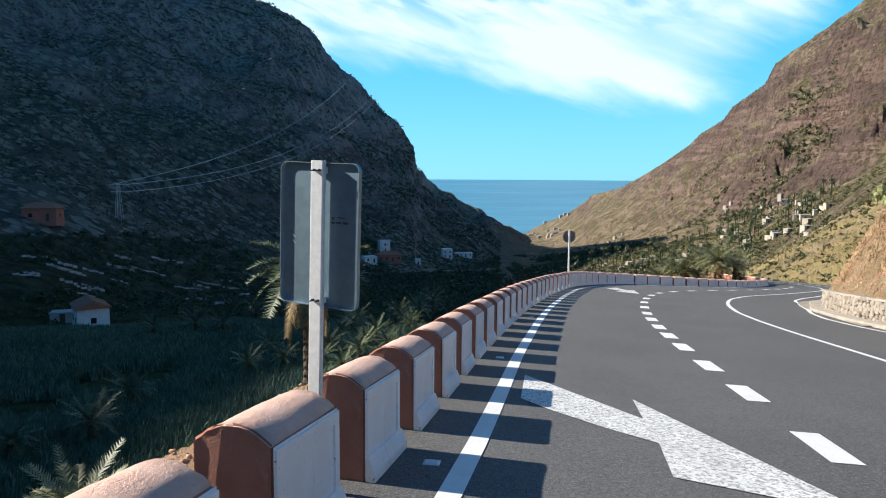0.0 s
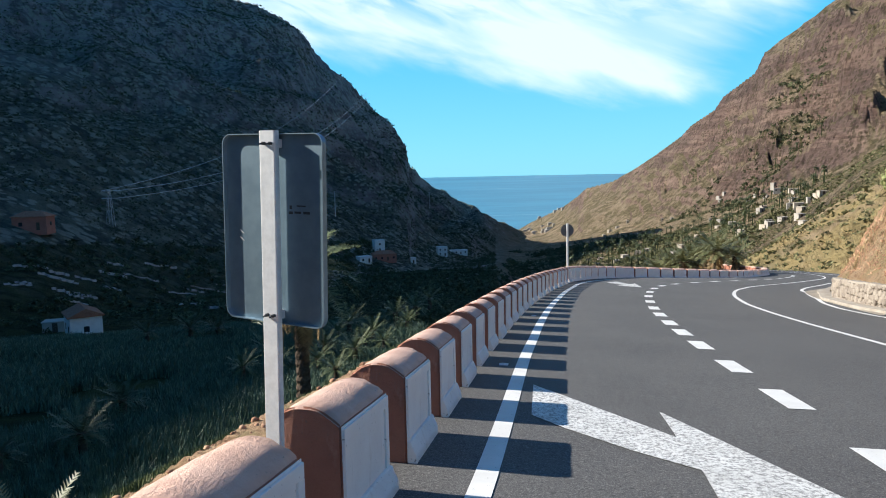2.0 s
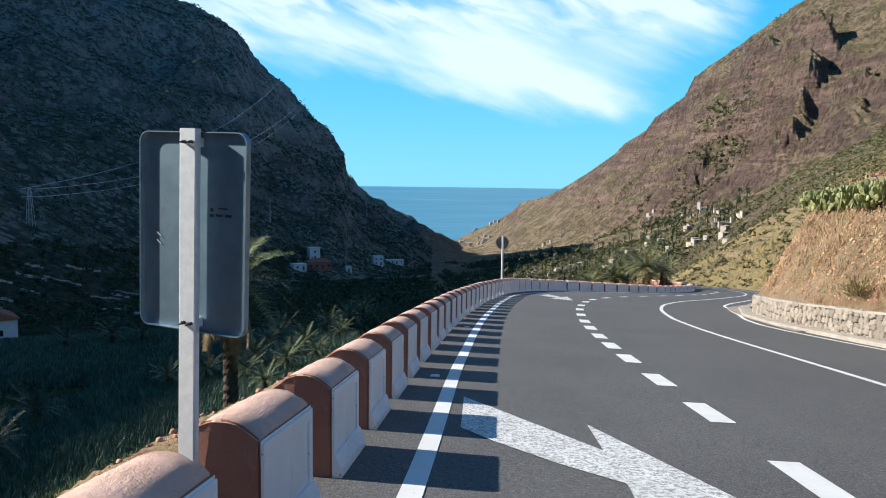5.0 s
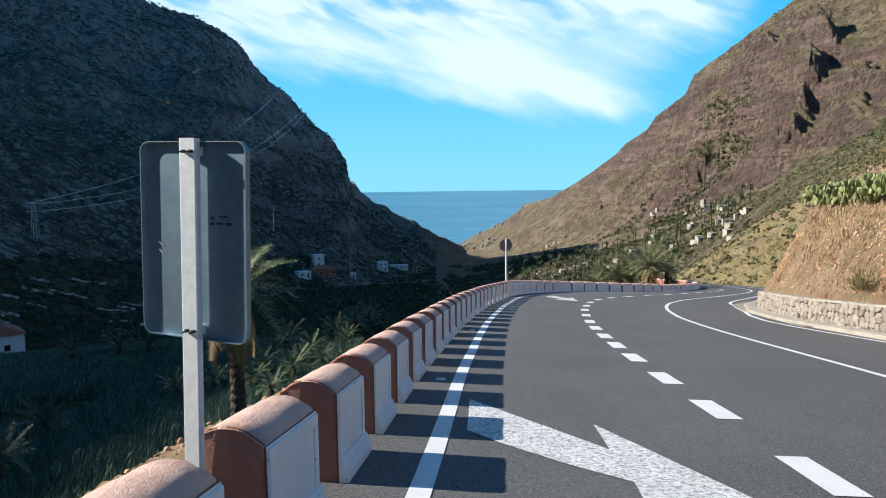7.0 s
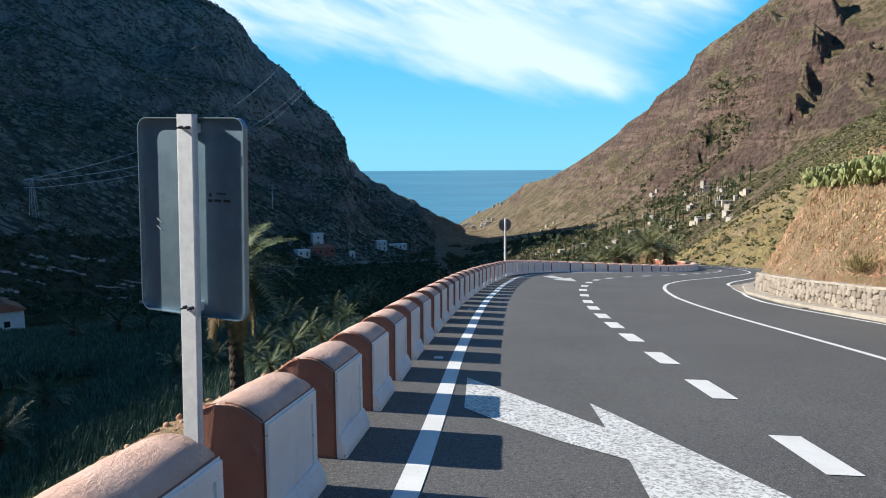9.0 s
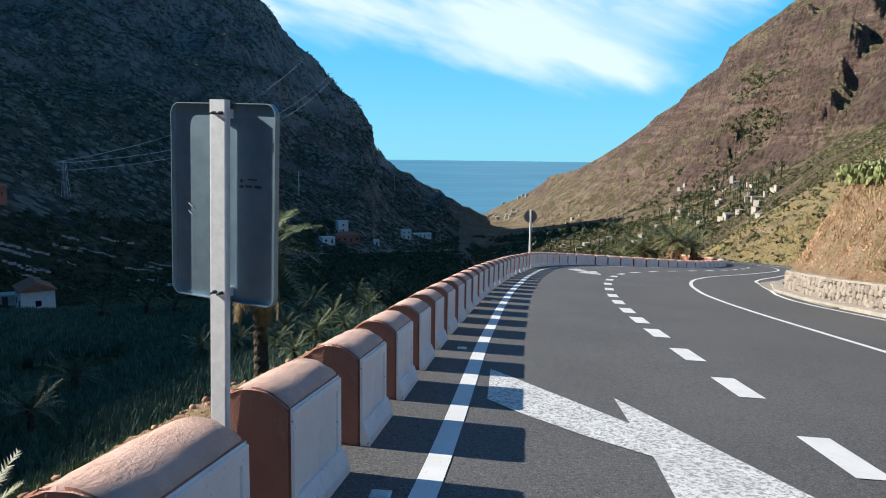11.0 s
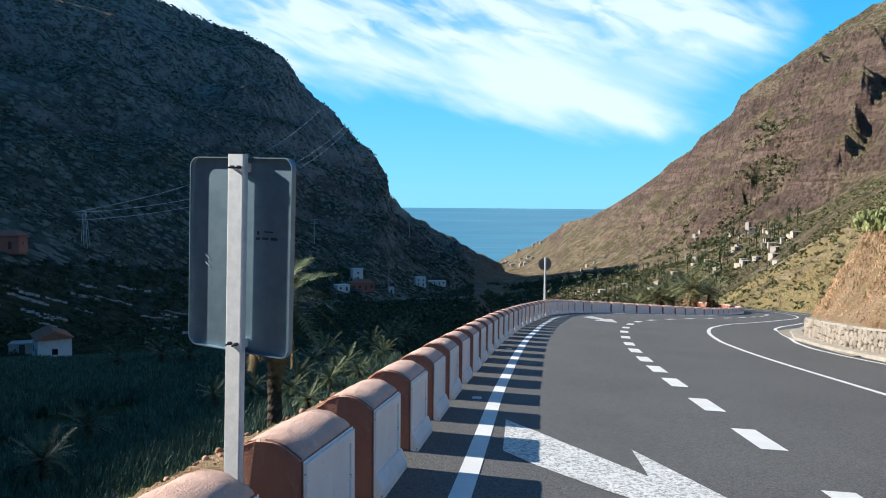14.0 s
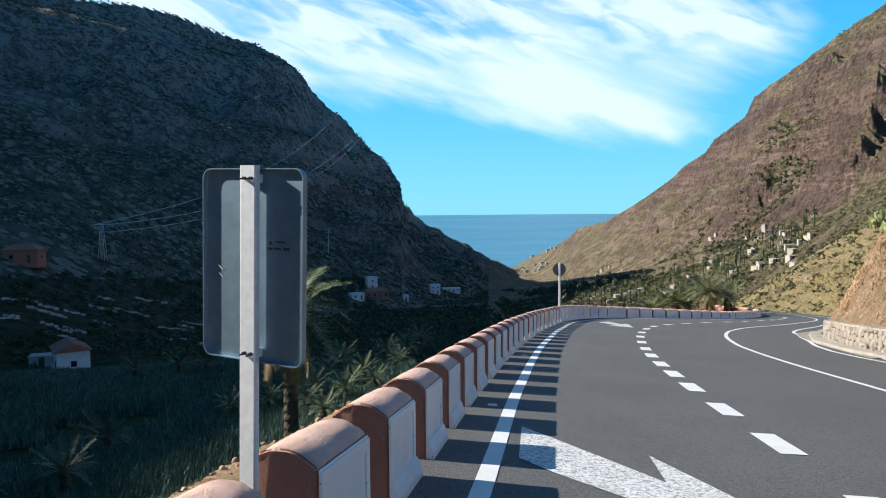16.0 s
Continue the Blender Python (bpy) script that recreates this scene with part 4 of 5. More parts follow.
def frond_lists(length, droop, lift, leaflets, width, rng, fold=0.45):
    """One feather leaf growing along +x."""
    verts, faces = [], []
    n = 10
    pts = []
    for i in range(n + 1):
        t = i / n
        pts.append(Vector((length * (t - 0.12 * droop * t * t), 0, length * (lift * t - droop * t * t))))
    for i in range(n):
        w = 0.022 * length * (1 - 0.8 * i / n) * 0.5
        k = len(verts)
        verts += [pts[i] + Vector((0, w, 0)), pts[i] - Vector((0, w, 0)), pts[i + 1] - Vector((0, w * .8, 0)), pts[i + 1] + Vector((0, w * .8, 0))]
        faces.append((k, k + 1, k + 2, k + 3))
    for j in range(leaflets):
        t = 0.12 + 0.88 * j / leaflets
        f = t * n
        i = min(int(f), n - 1)
        p = pts[i].lerp(pts[i + 1], f - i)
        d = (pts[i + 1] - pts[i]).normalized()
        ll = length * 0.26 * math.sin(math.pi * (0.12 + 0.80 * t)) ** 0.7
        for sgn in (-1, 1):
            out = (d * (0.55 + rng.uniform(-.1, .1)) + Vector((0, sgn, 0)) * 0.85 + Vector((0, 0, fold + rng.uniform(-.25, .2)))).normalized()
            tip = p + out * ll * rng.uniform(0.85, 1.1) + Vector((0, 0, -ll * 0.22))
            k = len(verts)
            verts += [p - d * width, p + d * width, tip]
            faces.append((k, k + 1, k + 2))
    return verts, faces


def mesh_of(name, verts, faces, mat):
    me = bpy.data.meshes.new(name)
    me.from_pydata([tuple(v) for v in verts], [], faces)
    me.materials.append(mat)
    me.update()
    return me


def trunk_bm(h, r, rng, base=1.25):
    bm = bmesh.new()
    seg, rows = 12, max(6, int(h / 0.16))
    rings = []
    for j in range(rows + 1):
        t = j / rows
        rr = r * (base - (base - 1) * min(1, t * 3)) * (1.0 + (0.10 if j % 2 else -0.04)) * (1.25 if t > 0.9 else 1)
        rings.append([bm.verts.new((rr * math.cos(6.283 * (i + 0.5 * (j % 2)) / seg) * rng.uniform(.93, 1.07), rr * math.sin(6.283 * (i + 0.5 * (j % 2)) / seg) * rng.uniform(.93, 1.07), h * t)) for i in range(seg)])
    for a, b in zip(rings, rings[1:]):
        for i in range(seg):
            bm.faces.new((a[i], a[(i + 1) % seg], b[(i + 1) % seg], b[i]))
    bm.faces.new(rings[-1])
    return bm


def crown_lists(size, count, rng, leaflets=14, dry=0):
    verts, faces = [], []
    for k in range(count):
        t = (k + 0.5) / count
        droop, lift = 0.18 + 0.36 * t + rng.uniform(-.08, .08), 1.25 - 1.35 * t + rng.uniform(-.1, .1)
        v, f = frond_lists(size * rng.uniform(.85, 1.08), droop, lift, leaflets, size * 0.026, rng)
        rot = Matrix.Rotation(k * 2.39996 + rng.uniform(-.2, .2), 3, "Z")
        b = len(verts)
        verts += [rot @ p for p in v]
        faces += [tuple(i + b for i in q) for q in f]
    return verts, faces


def big_palm():
    """The tall palm beyond the sign: every frond a part."""
    x, y = 27.2 * math.sin(radians(-8.9)), 27.2 * math.cos(radians(-8.9))
    z = ground_z(x, y) - 0.3
    rng = random.Random(5)
    e = root("palm_tree", x, y, z, label="date palm with golden drooping dry fronds on rough trunk", category="palm tree")
    h = -2.35 - z
    part("trunk", trunk_bm(h, 0.25, rng), BARK, e, "rough brown trunk with leaf scars")
    green = [mesh_of("frond", *frond_lists(2.6, 0.55 + 0.2 * k, 0.95 - 0.25 * k, 44, 0.026, rng), FROND) for k in range(3)]
    dry = [mesh_of("dry_frond", *frond_lists(1.75, 0.95 + 0.25 * k, 0.35 - 0.2 * k, 40, 0.03, rng, 0.0), FROND_DRY) for k in range(3)]
    for k in range(26):
        ob = new("frond", green[k % 3])
        ob.parent = e
        ob.matrix_local = pose(0, 0, h - 0.05, 0, rng.uniform(-22, 4) * (1 - k / 26), k * 137.5 + rng.uniform(-9, 9))
    for k in range(17):
        ob = new("dry_frond", dry[k % 3])
        ob.parent = e
        ob["label"] = "golden drooping dry frond"
        ob.matrix_local = pose(0, 0, h - 0.18, 0, rng.uniform(5, 38), k * 137.5 + 40)


big_palm()


def palms():
    """Smaller palms below the road and on the valley floor."""
    rng = random.Random(12)
    crowns = {}
    # crowns for the valley floor take the green with shade painted in
    for key, mat in (("lit", FROND), ("shade", FROND_SHADE)):
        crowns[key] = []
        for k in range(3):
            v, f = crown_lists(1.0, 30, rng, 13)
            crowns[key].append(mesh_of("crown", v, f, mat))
    trunks = []
    for k in range(2):
        bm = trunk_bm(1.0, 0.17, rng)
        me = bpy.data.meshes.new("trunk")
        bm.to_mesh(me)
        bm.free()
        me.materials.append(BARK)
        trunks.append(me)
    # bearing and height angle of the crown's middle, crown radius in degrees
    stand = [(-5.0, -11.1, 1.5), (-3.1, -11.9, 1.35), (-7.0, -12.9, 1.4), (-4.6, -13.2, 1.5), (-8.2, -12.2, 1.3), (-1.2, -10.6, 1.3), (0.4, -10.2, 1.25), (1.6, -9.6, 1.1), (-2.2, -12.8, 1.2), (-6.3, -14.6, 1.4),
             (-10.6, -13.8, 1.3), (-13.5, -14.0, 1.5), (-11.6, -12.7, 1.4), (-5.9, -11.9, 1.2), (-3.8, -12.6, 1.2), (-0.3, -11.4, 1.1), (-7.6, -13.9, 1.4),
             (-22.3, -15.2, 1.9), (-25.2, -16.8, 2.3), (-30.5, -17.4, 2.0), (-15.2, -11.0, 1.2), (-17.2, -10.8, 1.3), (-12.6, -10.3, 1.1), (-20.3, -10.9, 1.2), (-9.8, -10.2, 1.0)]
    for k, (az, el, deg) in enumerate(stand):
        x, y, z, r = spot(az, el - deg * 1.25)
        size = r * radians(deg) * 1.05
        tr = size * 0.85
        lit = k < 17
        e = root("palm_tree", x, y, z - 0.1, rng.uniform(0, 360), label="small bushy green palm below the road" if lit else "palm on the shaded valley floor, shade put into its dark green", category="palm tree", group="palms below the road")
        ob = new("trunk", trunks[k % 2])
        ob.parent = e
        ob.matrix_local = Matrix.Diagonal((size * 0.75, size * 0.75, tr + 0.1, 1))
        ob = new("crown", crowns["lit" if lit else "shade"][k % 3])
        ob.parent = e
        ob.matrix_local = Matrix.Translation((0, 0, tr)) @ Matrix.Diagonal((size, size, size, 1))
    # a low bushy palm just below the verge
    x, y = 7.5 * math.sin(radians(-30.0)), 7.5 * math.cos(radians(-30.0))
    z = ground_z(x, y)
    tr = max(0.2, 1.40 - 7.5 * math.tan(radians(23.6)) - z)
    e = root("palm_tree", x, y, z - 0.1, label="low bushy sunlit palm just below the verge", category="palm tree", group="palms below the road")
    ob = new("trunk", trunks[0])
    ob.parent = e
    ob.matrix_local = Matrix.Diagonal((0.45, 0.45, tr + 0.1, 1))
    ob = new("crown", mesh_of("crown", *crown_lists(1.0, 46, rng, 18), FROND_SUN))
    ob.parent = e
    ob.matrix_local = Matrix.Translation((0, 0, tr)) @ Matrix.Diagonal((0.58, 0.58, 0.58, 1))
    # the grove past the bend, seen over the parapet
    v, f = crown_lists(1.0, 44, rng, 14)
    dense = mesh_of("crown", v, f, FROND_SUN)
    v, f = crown_lists(1.0, 26, rng, 12)
    v = [Vector((p.x * 0.55, p.y * 0.55, -abs(p.z) * 1.5 - 0.25 * p.length)) for p in v]
    skirt = mesh_of("dry_skirt", v, f, FROND_DRY)
    for az, r, top, size in ((24.0, 60.5, -5.0, 2.1), (20.6, 63, -6.4, 1.6), (21.6, 62, -6.2, 1.6), (22.4, 64, -6.0, 1.7), (19.7, 61, -6.7, 1.4), (25.3, 66, -5.9, 1.6), (17.5, 52, -6.6, 1.0), (23.2, 66, -5.8, 1.7)):
        x, y = r * math.sin(radians(az)), r * math.cos(radians(az))
        z = ground_z(x, y)
        tr = max(0.5, top - z)
        e = root("palm_tree", x, y, z - 0.1, rng.uniform(0, 360), label="full green palm with straw skirt beyond the parapet", category="palm tree", group="palms past the bend")
        ob = new("trunk", trunks[0])
        ob.parent = e
        ob.matrix_local = Matrix.Diagonal((1.9, 1.9, tr + 0.1, 1))
        ob = new("crown", dense)
        ob.parent = e
        ob.matrix_local = Matrix.Translation((0, 0, tr)) @ Matrix.Diagonal((size, size, size * 0.8, 1))
        ob = new("dry_skirt", skirt)
        ob.parent = e
        ob["label"] = "hanging straw-coloured dead leaves"
        ob.matrix_local = Matrix.Translation((0, 0, tr)) @ Matrix.Diagonal((size, size, size * 0.8, 1))


palms()


def blades(name, x, y, z, h, width, mat, rng, lean=0.35, n=3):
    """Upright blades as bare triangles, joined."""
    k = len(x)
    ang = rng.uniform(0, 6.283, (k, n))
    tilt = rng.normal(0, lean, (k, n))
    hh = h[:, None] * rng.uniform(0.6, 1.1, (k, n))
    bx = x[:, None] + rng.normal(0, 1, (k, n)) * width[:, None] * 3
    by = y[:, None] + rng.normal(0, 1, (k, n)) * width[:, None] * 3
    c, s = np.cos(ang), np.sin(ang)
    w = width[:, None]
    a = np.stack([bx - c * w, by - s * w, np.broadcast_to(z[:, None] - 0.05, bx.shape)], -1)
    b = np.stack([bx + c * w, by + s * w, np.broadcast_to(z[:, None] - 0.05, bx.shape)], -1)
    t = np.stack([bx + s * tilt * hh, by - c * tilt * hh, z[:, None] + hh], -1)
    v = np.stack([a, b, t], 2).reshape(-1, 3)
    me = bpy.data.meshes.new(name)
    me.vertices.add(len(v))
    me.vertices.foreach_set("co", v.astype(np.float32).ravel())
    me.loops.add(len(v))
    me.loops.foreach_set("vertex_index", np.arange(len(v), dtype=np.int32))
    me.polygons.add(len(v) // 3)
    me.polygons.foreach_set("loop_start", np.arange(0, len(v), 3, dtype=np.int32))
    me.update()
    me.validate()
    me.materials.append(mat)
    return new(name, me)


def scatter(az0, az1, r0, r1, n, rng, power=1.0):
    az = np.radians(rng.uniform(az0, az1, n))
    r = r0 + (r1 - r0) * rng.uniform(0, 1, n) ** power
    x, y = r * np.sin(az), r * np.cos(az)
    return x, y, land(x, y), r


def undergrowth():
    rng = np.random.default_rng(4)
    x, y, z, r = scatter(-42, 6, 14, 135, 100000, rng, 0.8)
    s, o = road_offset(x, y)
    keep = (o < np.interp(s, [S0 + 3, S0 + 14], [-11, -23]) + 4 * fbm(x, y, 12, 3, 91)) & (fbm(x, y, 14, 4, 90) > -0.30)
    x, y, z, r = x[keep], y[keep], z[keep], r[keep]
    h = (0.95 + 0.45 * fbm(x, y, 9, 3, 92)) * np.clip(r / 50, 0.7, 1.3)
    ob = blades("reeds", x, y, z, h, 0.05 * np.clip(r / 45, 0.7, 2.2), REED, rng, 0.42, 3)
    tagged(ob, "dense dark green reeds on the valley floor", "reeds", kind="stuff")
    x, y, z, r = scatter(-37, 12, 8, 80, 90000, rng, 1.0)
    s, o = road_offset(x, y)
    keep = (o < np.interp(s, [S0 + 1, S0 + 8], [-7.1, -5.75]) + 0.4 * fbm(x, y, 2, 2, 94)) & (o > np.interp(s, [S0 + 3, S0 + 14], [-12, -26]) + 4 * fbm(x, y, 10, 3, 95)) & (fbm(x, y, 3, 3, 96) > -0.35 + 0.5 * np.clip((o + 7.5) / 2, 0, 1))
    x, y, z, r = x[keep], y[keep], z[keep], r[keep]
    ob = blades("slope_grass", x, y, z, 0.19 + 0.13 * fbm(x, y, 4, 3, 97), 0.018 * np.clip(r / 18, 0.8, 3), GRASS, rng, 0.5, 3)
    tagged(ob, "green and straw grass on the slope below the road", "grass", kind="stuff")
    # straw on the cut bank
    x, y, z, r = scatter(28, 44, 17, 90, 42000, rng, 1.2)
    s, o = road_offset(x, y)
    keep = (o > wall_off(s) + 0.5) & (fbm(x, y, 4, 4, 98) > -0.12) & (z - road_z(x, y) < 4.5 + 3 * fbm(x, y, 5, 3, 99))
    x, y, z, r = x[keep], y[keep], z[keep], r[keep]
    ob = blades("dry_grass", x, y, z, 0.13 + 0.08 * fbm(x, y, 3, 2, 100), 0.012 * np.clip(r / 20, 0.8, 3), STRAW, rng, 0.6, 3)
    tagged(ob, "straw-coloured dry grass on the cut bank", "grass", kind="stuff")


undergrowth()


def clumps(name, x, y, z, size, mat, rng, flat=0.75, label="", category="", smooth=False):
    """Irregular low lumps, joined: scrub seen from afar, or stones."""
    base = np.array([(0, 0, 1), (0.89, 0, 0.45), (0.28, 0.85, 0.45), (-0.72, 0.53, 0.45), (-0.72, -0.53, 0.45), (0.28, -0.85, 0.45),
                     (0.72, 0.53, -0.45), (-0.28, 0.85, -0.45), (-0.89, 0, -0.45), (-0.28, -0.85, -0.45), (0.72, -0.53, -0.45)])
    tri = np.array([(0, 1, 2), (0, 2, 3), (0, 3, 4), (0, 4, 5), (0, 5, 1), (1, 6, 2), (2, 7, 3), (3, 8, 4), (4, 9, 5), (5, 10, 1), (2, 6, 7), (3, 7, 8), (4, 8, 9), (5, 9, 10), (1, 10, 6)])
    k = len(x)
    v = base[None] * rng.uniform(0.55, 1.3, (k, 11, 1)) * size[:, None, None]
    v[:, :, 2] *= flat
    v += np.stack([x, y, z + size * 0.25 * flat], -1)[:, None, :]
    f = (tri[None] + (np.arange(k) * 11)[:, None, None]).reshape(-1, 3)
    me = bpy.data.meshes.new(name)
    me.vertices.add(k * 11)
    me.vertices.foreach_set("co", v.astype(np.float32).ravel())
    me.loops.add(f.size)
    me.loops.foreach_set("vertex_index", f.astype(np.int32).ravel())
    me.polygons.add(len(f))
    me.polygons.foreach_set("loop_start", np.arange(0, f.size, 3, dtype=np.int32))
    me.update()
    me.validate()
    me.materials.append(mat)
    return tagged(new(name, me), label, category, kind="stuff")


def leafy(name, x, y, z, size, mat, rng, n=12, flat=0.8, label="", category=""):
    """Ragged bushes: loose triangles thrown round each middle, joined."""
    k = len(x)
    d = rng.normal(0, 1, (k, n, 3))
    d /= np.linalg.norm(d, axis=2, keepdims=True)
    d[:, :, 2] = np.abs(d[:, :, 2]) * flat
    c = d * rng.uniform(0.25, 1.0, (k, n, 1)) * size[:, None, None] + np.stack([x, y, z], -1)[:, None, :]
    t = rng.normal(0, 1, (k, n, 3, 3)) * (size * 0.42 * (12 / n) ** 0.4)[:, None, None, None]
    t[..., 2] *= 0.8
    v = (c[:, :, None, :] + t).reshape(-1, 3)
    me = bpy.data.meshes.new(name)
    me.vertices.add(len(v))
    me.vertices.foreach_set("co", v.astype(np.float32).ravel())
    me.loops.add(len(v))
    me.loops.foreach_set("vertex_index", np.arange(len(v), dtype=np.int32))
    me.polygons.add(len(v) // 3)
    me.polygons.foreach_set("loop_start", np.arange(0, len(v), 3, dtype=np.int32))
    me.update()
    me.validate()
    me.materials.append(mat)
    return tagged(new(name, me), label, category, kind="stuff")


def far_palms():
    """Feathery palms round the village, too far to tell apart."""
    rng = np.random.default_rng(70)
    v, f, q = [], [], random.Random(71)
    for k in range(260):
        az = q.uniform(10, 31)
        r = q.uniform(300, 700) if az < 26 else q.uniform(420, 700)
        x, y = r * math.sin(radians(az)), r * math.cos(radians(az))
        z, h = ground_z(x, y), q.uniform(4, 10)
        i = len(v)
        v += [(x - .35, y, z - .5), (x + .35, y, z - .5), (x + .25, y, z + h), (x - .25, y, z + h), (x, y - .35, z - .5), (x, y + .35, z - .5), (x, y + .25, z + h), (x, y - .25, z + h)]
        f += [(i, i + 1, i + 2, i + 3), (i + 4, i + 5, i + 6, i + 7)]
        for j in range(13):
            a, up, ln = j * 2.4 + q.uniform(-.3, .3), q.uniform(-0.5, 0.9), q.uniform(1.8, 2.8)
            c, sn = math.cos(a), math.sin(a)
            i = len(v)
            v += [(x, y, z + h), (x + c * ln * .6 - sn * .5, y + sn * ln * .6 + c * .5, z + h + up * ln * .6), (x + c * ln, y + sn * ln, z + h + (up - .55) * ln), (x + c * ln * .6 + sn * .5, y + sn * ln * .6 - c * .5, z + h + up * ln * .6)]
            f.append((i, i + 1, i + 2, i + 3))
    ob = from_lists("palm_grove", v, f, FROND_SHADE)
    tagged(ob, "scattered tall palms round the hillside village", "palms", kind="stuff")


far_palms()


def scrub():
    rng = np.random.default_rng(9)

    def some(az0, az1, r0, r1, n, power, keep):
        x, y, z, r = scatter(az0, az1, r0, r1, n, rng, power)
        k = keep(x, y, z, r)
        return x[k], y[k], z[k], r[k]

    x, y, z, r = some(-34, 7, 150, 950, 60000, 1.0, lambda x, y, z, r: fbm(x, y, 70, 4, 110) > -0.25)
    leafy("hillside_scrub", x, y, z, rng.uniform(0.4, 1.0, len(x)) ** 2 * r * 0.0019 + 0.2, SHRUB_DARK, rng, 6, 0.7, "green scrub over the shaded mountainside, shade worked into its dark tone", "scrub")
    x, y, z, r = some(9, 42, 70, 1150, 60000, 1.0, lambda x, y, z, r: fbm(x, y, 90, 4, 112) + 0.25 * (r < 600) - 0.25 * (r < 230) - 0.55 * (r > 640) > 0.0)
    leafy("hillside_scrub", x, y, z, rng.uniform(0.4, 1.0, len(x)) ** 2 * r * 0.0024 + 0.2, SHRUB_OLIVE, rng, 6, 0.7, "olive scrub over the sunlit mountainside", "scrub")
    # bushes and trees round the village and along the floor
    x, y, z, r = some(8, 31, 260, 800, 6000, 0.8, lambda x, y, z, r: fbm(x, y, 50, 3, 114) > -0.05)
    leafy("village_trees", x, y, z, rng.uniform(0.5, 1.0, len(x)) ** 2 * r * 0.0040 + 0.4, SHRUB_MID, rng, 16, 1.1, "dark green orchard trees round the village", "trees")
    x, y, z, r = some(-32, 8, 105, 500, 6000, 0.8, lambda x, y, z, r: (fbm(x, y, 40, 3, 116) > -0.1) & (z < floor_z(y) + 18))
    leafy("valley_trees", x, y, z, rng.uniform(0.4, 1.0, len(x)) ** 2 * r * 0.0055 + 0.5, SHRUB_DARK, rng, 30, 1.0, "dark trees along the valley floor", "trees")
    # loose stones on the bank and beside the parapet
    x, y, z, r = scatter(29, 44, 17, 60, 42000, rng, 1.1)
    s, o = road_offset(x, y)
    keep = o > wall_off(s) + 0.4
    x, y, z, r = x[keep], y[keep], z[keep], r[keep]
    clumps("bank_stones", x, y, z, rng.uniform(0.2, 1.0, len(x)) ** 3 * 0.045 + 0.012, ROCKS, rng, 0.8, "loose stones and clods on the cut bank", "stones")
    x, y, z, r = scatter(-60, 14, 1.5, 45, 22000, rng, 1.0)
    s, o = road_offset(x, y)
    keep = (o < -4.3) & (o > -6.2)
    x, y, z, r = x[keep], y[keep], z[keep], r[keep]
    clumps("verge_stones", x, y, z, rng.uniform(0.2, 1.0, len(x)) ** 4 * 0.045 + 0.008, ROCKS, rng, 0.7, "pale rubble and stones behind the parapet", "stones")


scrub()


def prickly_pears():
    rng = random.Random(21)
    bm = bmesh.new()
    bmesh.ops.create_icosphere(bm, subdivisions=2, radius=1.0)
    for v in bm.verts:
        w = 0.62 + 0.16 * v.co.z
        v.co = Vector((v.co.x * w, v.co.y * 0.11, v.co.z + 0.95))
    pad = bpy.data.meshes.new("pad")
    bm.to_mesh(pad)
    bm.free()
    for p in pad.polygons:
        p.use_smooth = True
    pad.materials.append(CACTUS)
    stand = [(34.1 + 0.42 * k, -1.75 + 0.05 * k, 1.0 + 0.03 * k) for k in range(15)] + [(34.8 + 0.7 * k, -1.35 + 0.06 * k, 1.15) for k in range(9)]
    for az, el, size in stand:
        x, y, z, r = spot(az, el, 16)
        if r > 60:
            continue
        e = root("prickly_pear", x, y, z - 0.1, label="large prickly pear cactus on top of the earth bank", category="cactus", group="prickly pears on the bank")
        tips = [(Vector((rng.uniform(-.45, .45), rng.uniform(-.45, .45), 0)), rng.uniform(0, 360), rng.uniform(-25, 25)) for _ in range(12)]
        made = 0
        while made < 64 and tips:
            p, rz, tilt = tips.pop(0)
            q = size * rng.uniform(0.075, 0.115)
            m = Matrix.Translation(p) @ pose(0, 0, 0, rng.uniform(-18, 18), tilt, rz)
            ob = new("pad", pad)
            ob.parent = e
            ob.matrix_local = m @ Matrix.Diagonal((q, q, q, 1))
            made += 1
            for _ in range(rng.choice((1, 2, 2, 3))):
                a = rng.uniform(-55, 55)
                end = m @ Vector((q * 0.55 * math.sin(radians(a)), 0, q * (0.95 + 0.85 * math.cos(radians(a)))))
                tips.append((end, rz + rng.uniform(-70, 70), tilt * 0.6 + a * 0.7))


prickly_pears()


STRAW_BUSH = leaf_mat("dry_bush_leaf", (0.24, 0.19, 0.08), (0.38, 0.30, 0.15))


def bank_bush():
    x, y, z, r = spot(38.6, -7.6, 16)
    e = root("dry_bush", x, y, z - 0.05, label="low dry olive bush on the earth bank", category="bush")
    rng = np.random.default_rng(31)
    v, f = [], []
    for k in range(900):
        d = Vector((rng.normal(), rng.normal(), abs(rng.normal()) * 0.8 + 0.1)).normalized() * float(rng.uniform(0.15, 0.5))
        side = Vector((rng.normal(), rng.normal(), rng.normal())).normalized() * 0.03
        i = len(v)
        v += [d, d + side, d * 1.25 + Vector((0, 0, 0.05))]
        f.append((i, i + 1, i + 2))
    ob = new("foliage", mesh_of("foliage", v, f, STRAW_BUSH))
    ob.parent = e
    bm = bmesh.new()
    for k in range(9):
        a = k * 0.7
        tube(bm, (0, 0, 0), (0.3 * math.cos(a), 0.3 * math.sin(a), 0.2 + 0.05 * (k % 3)), 0.015, 0.005, 5)
    part("stems", bm, BARK, e)


bank_bush()


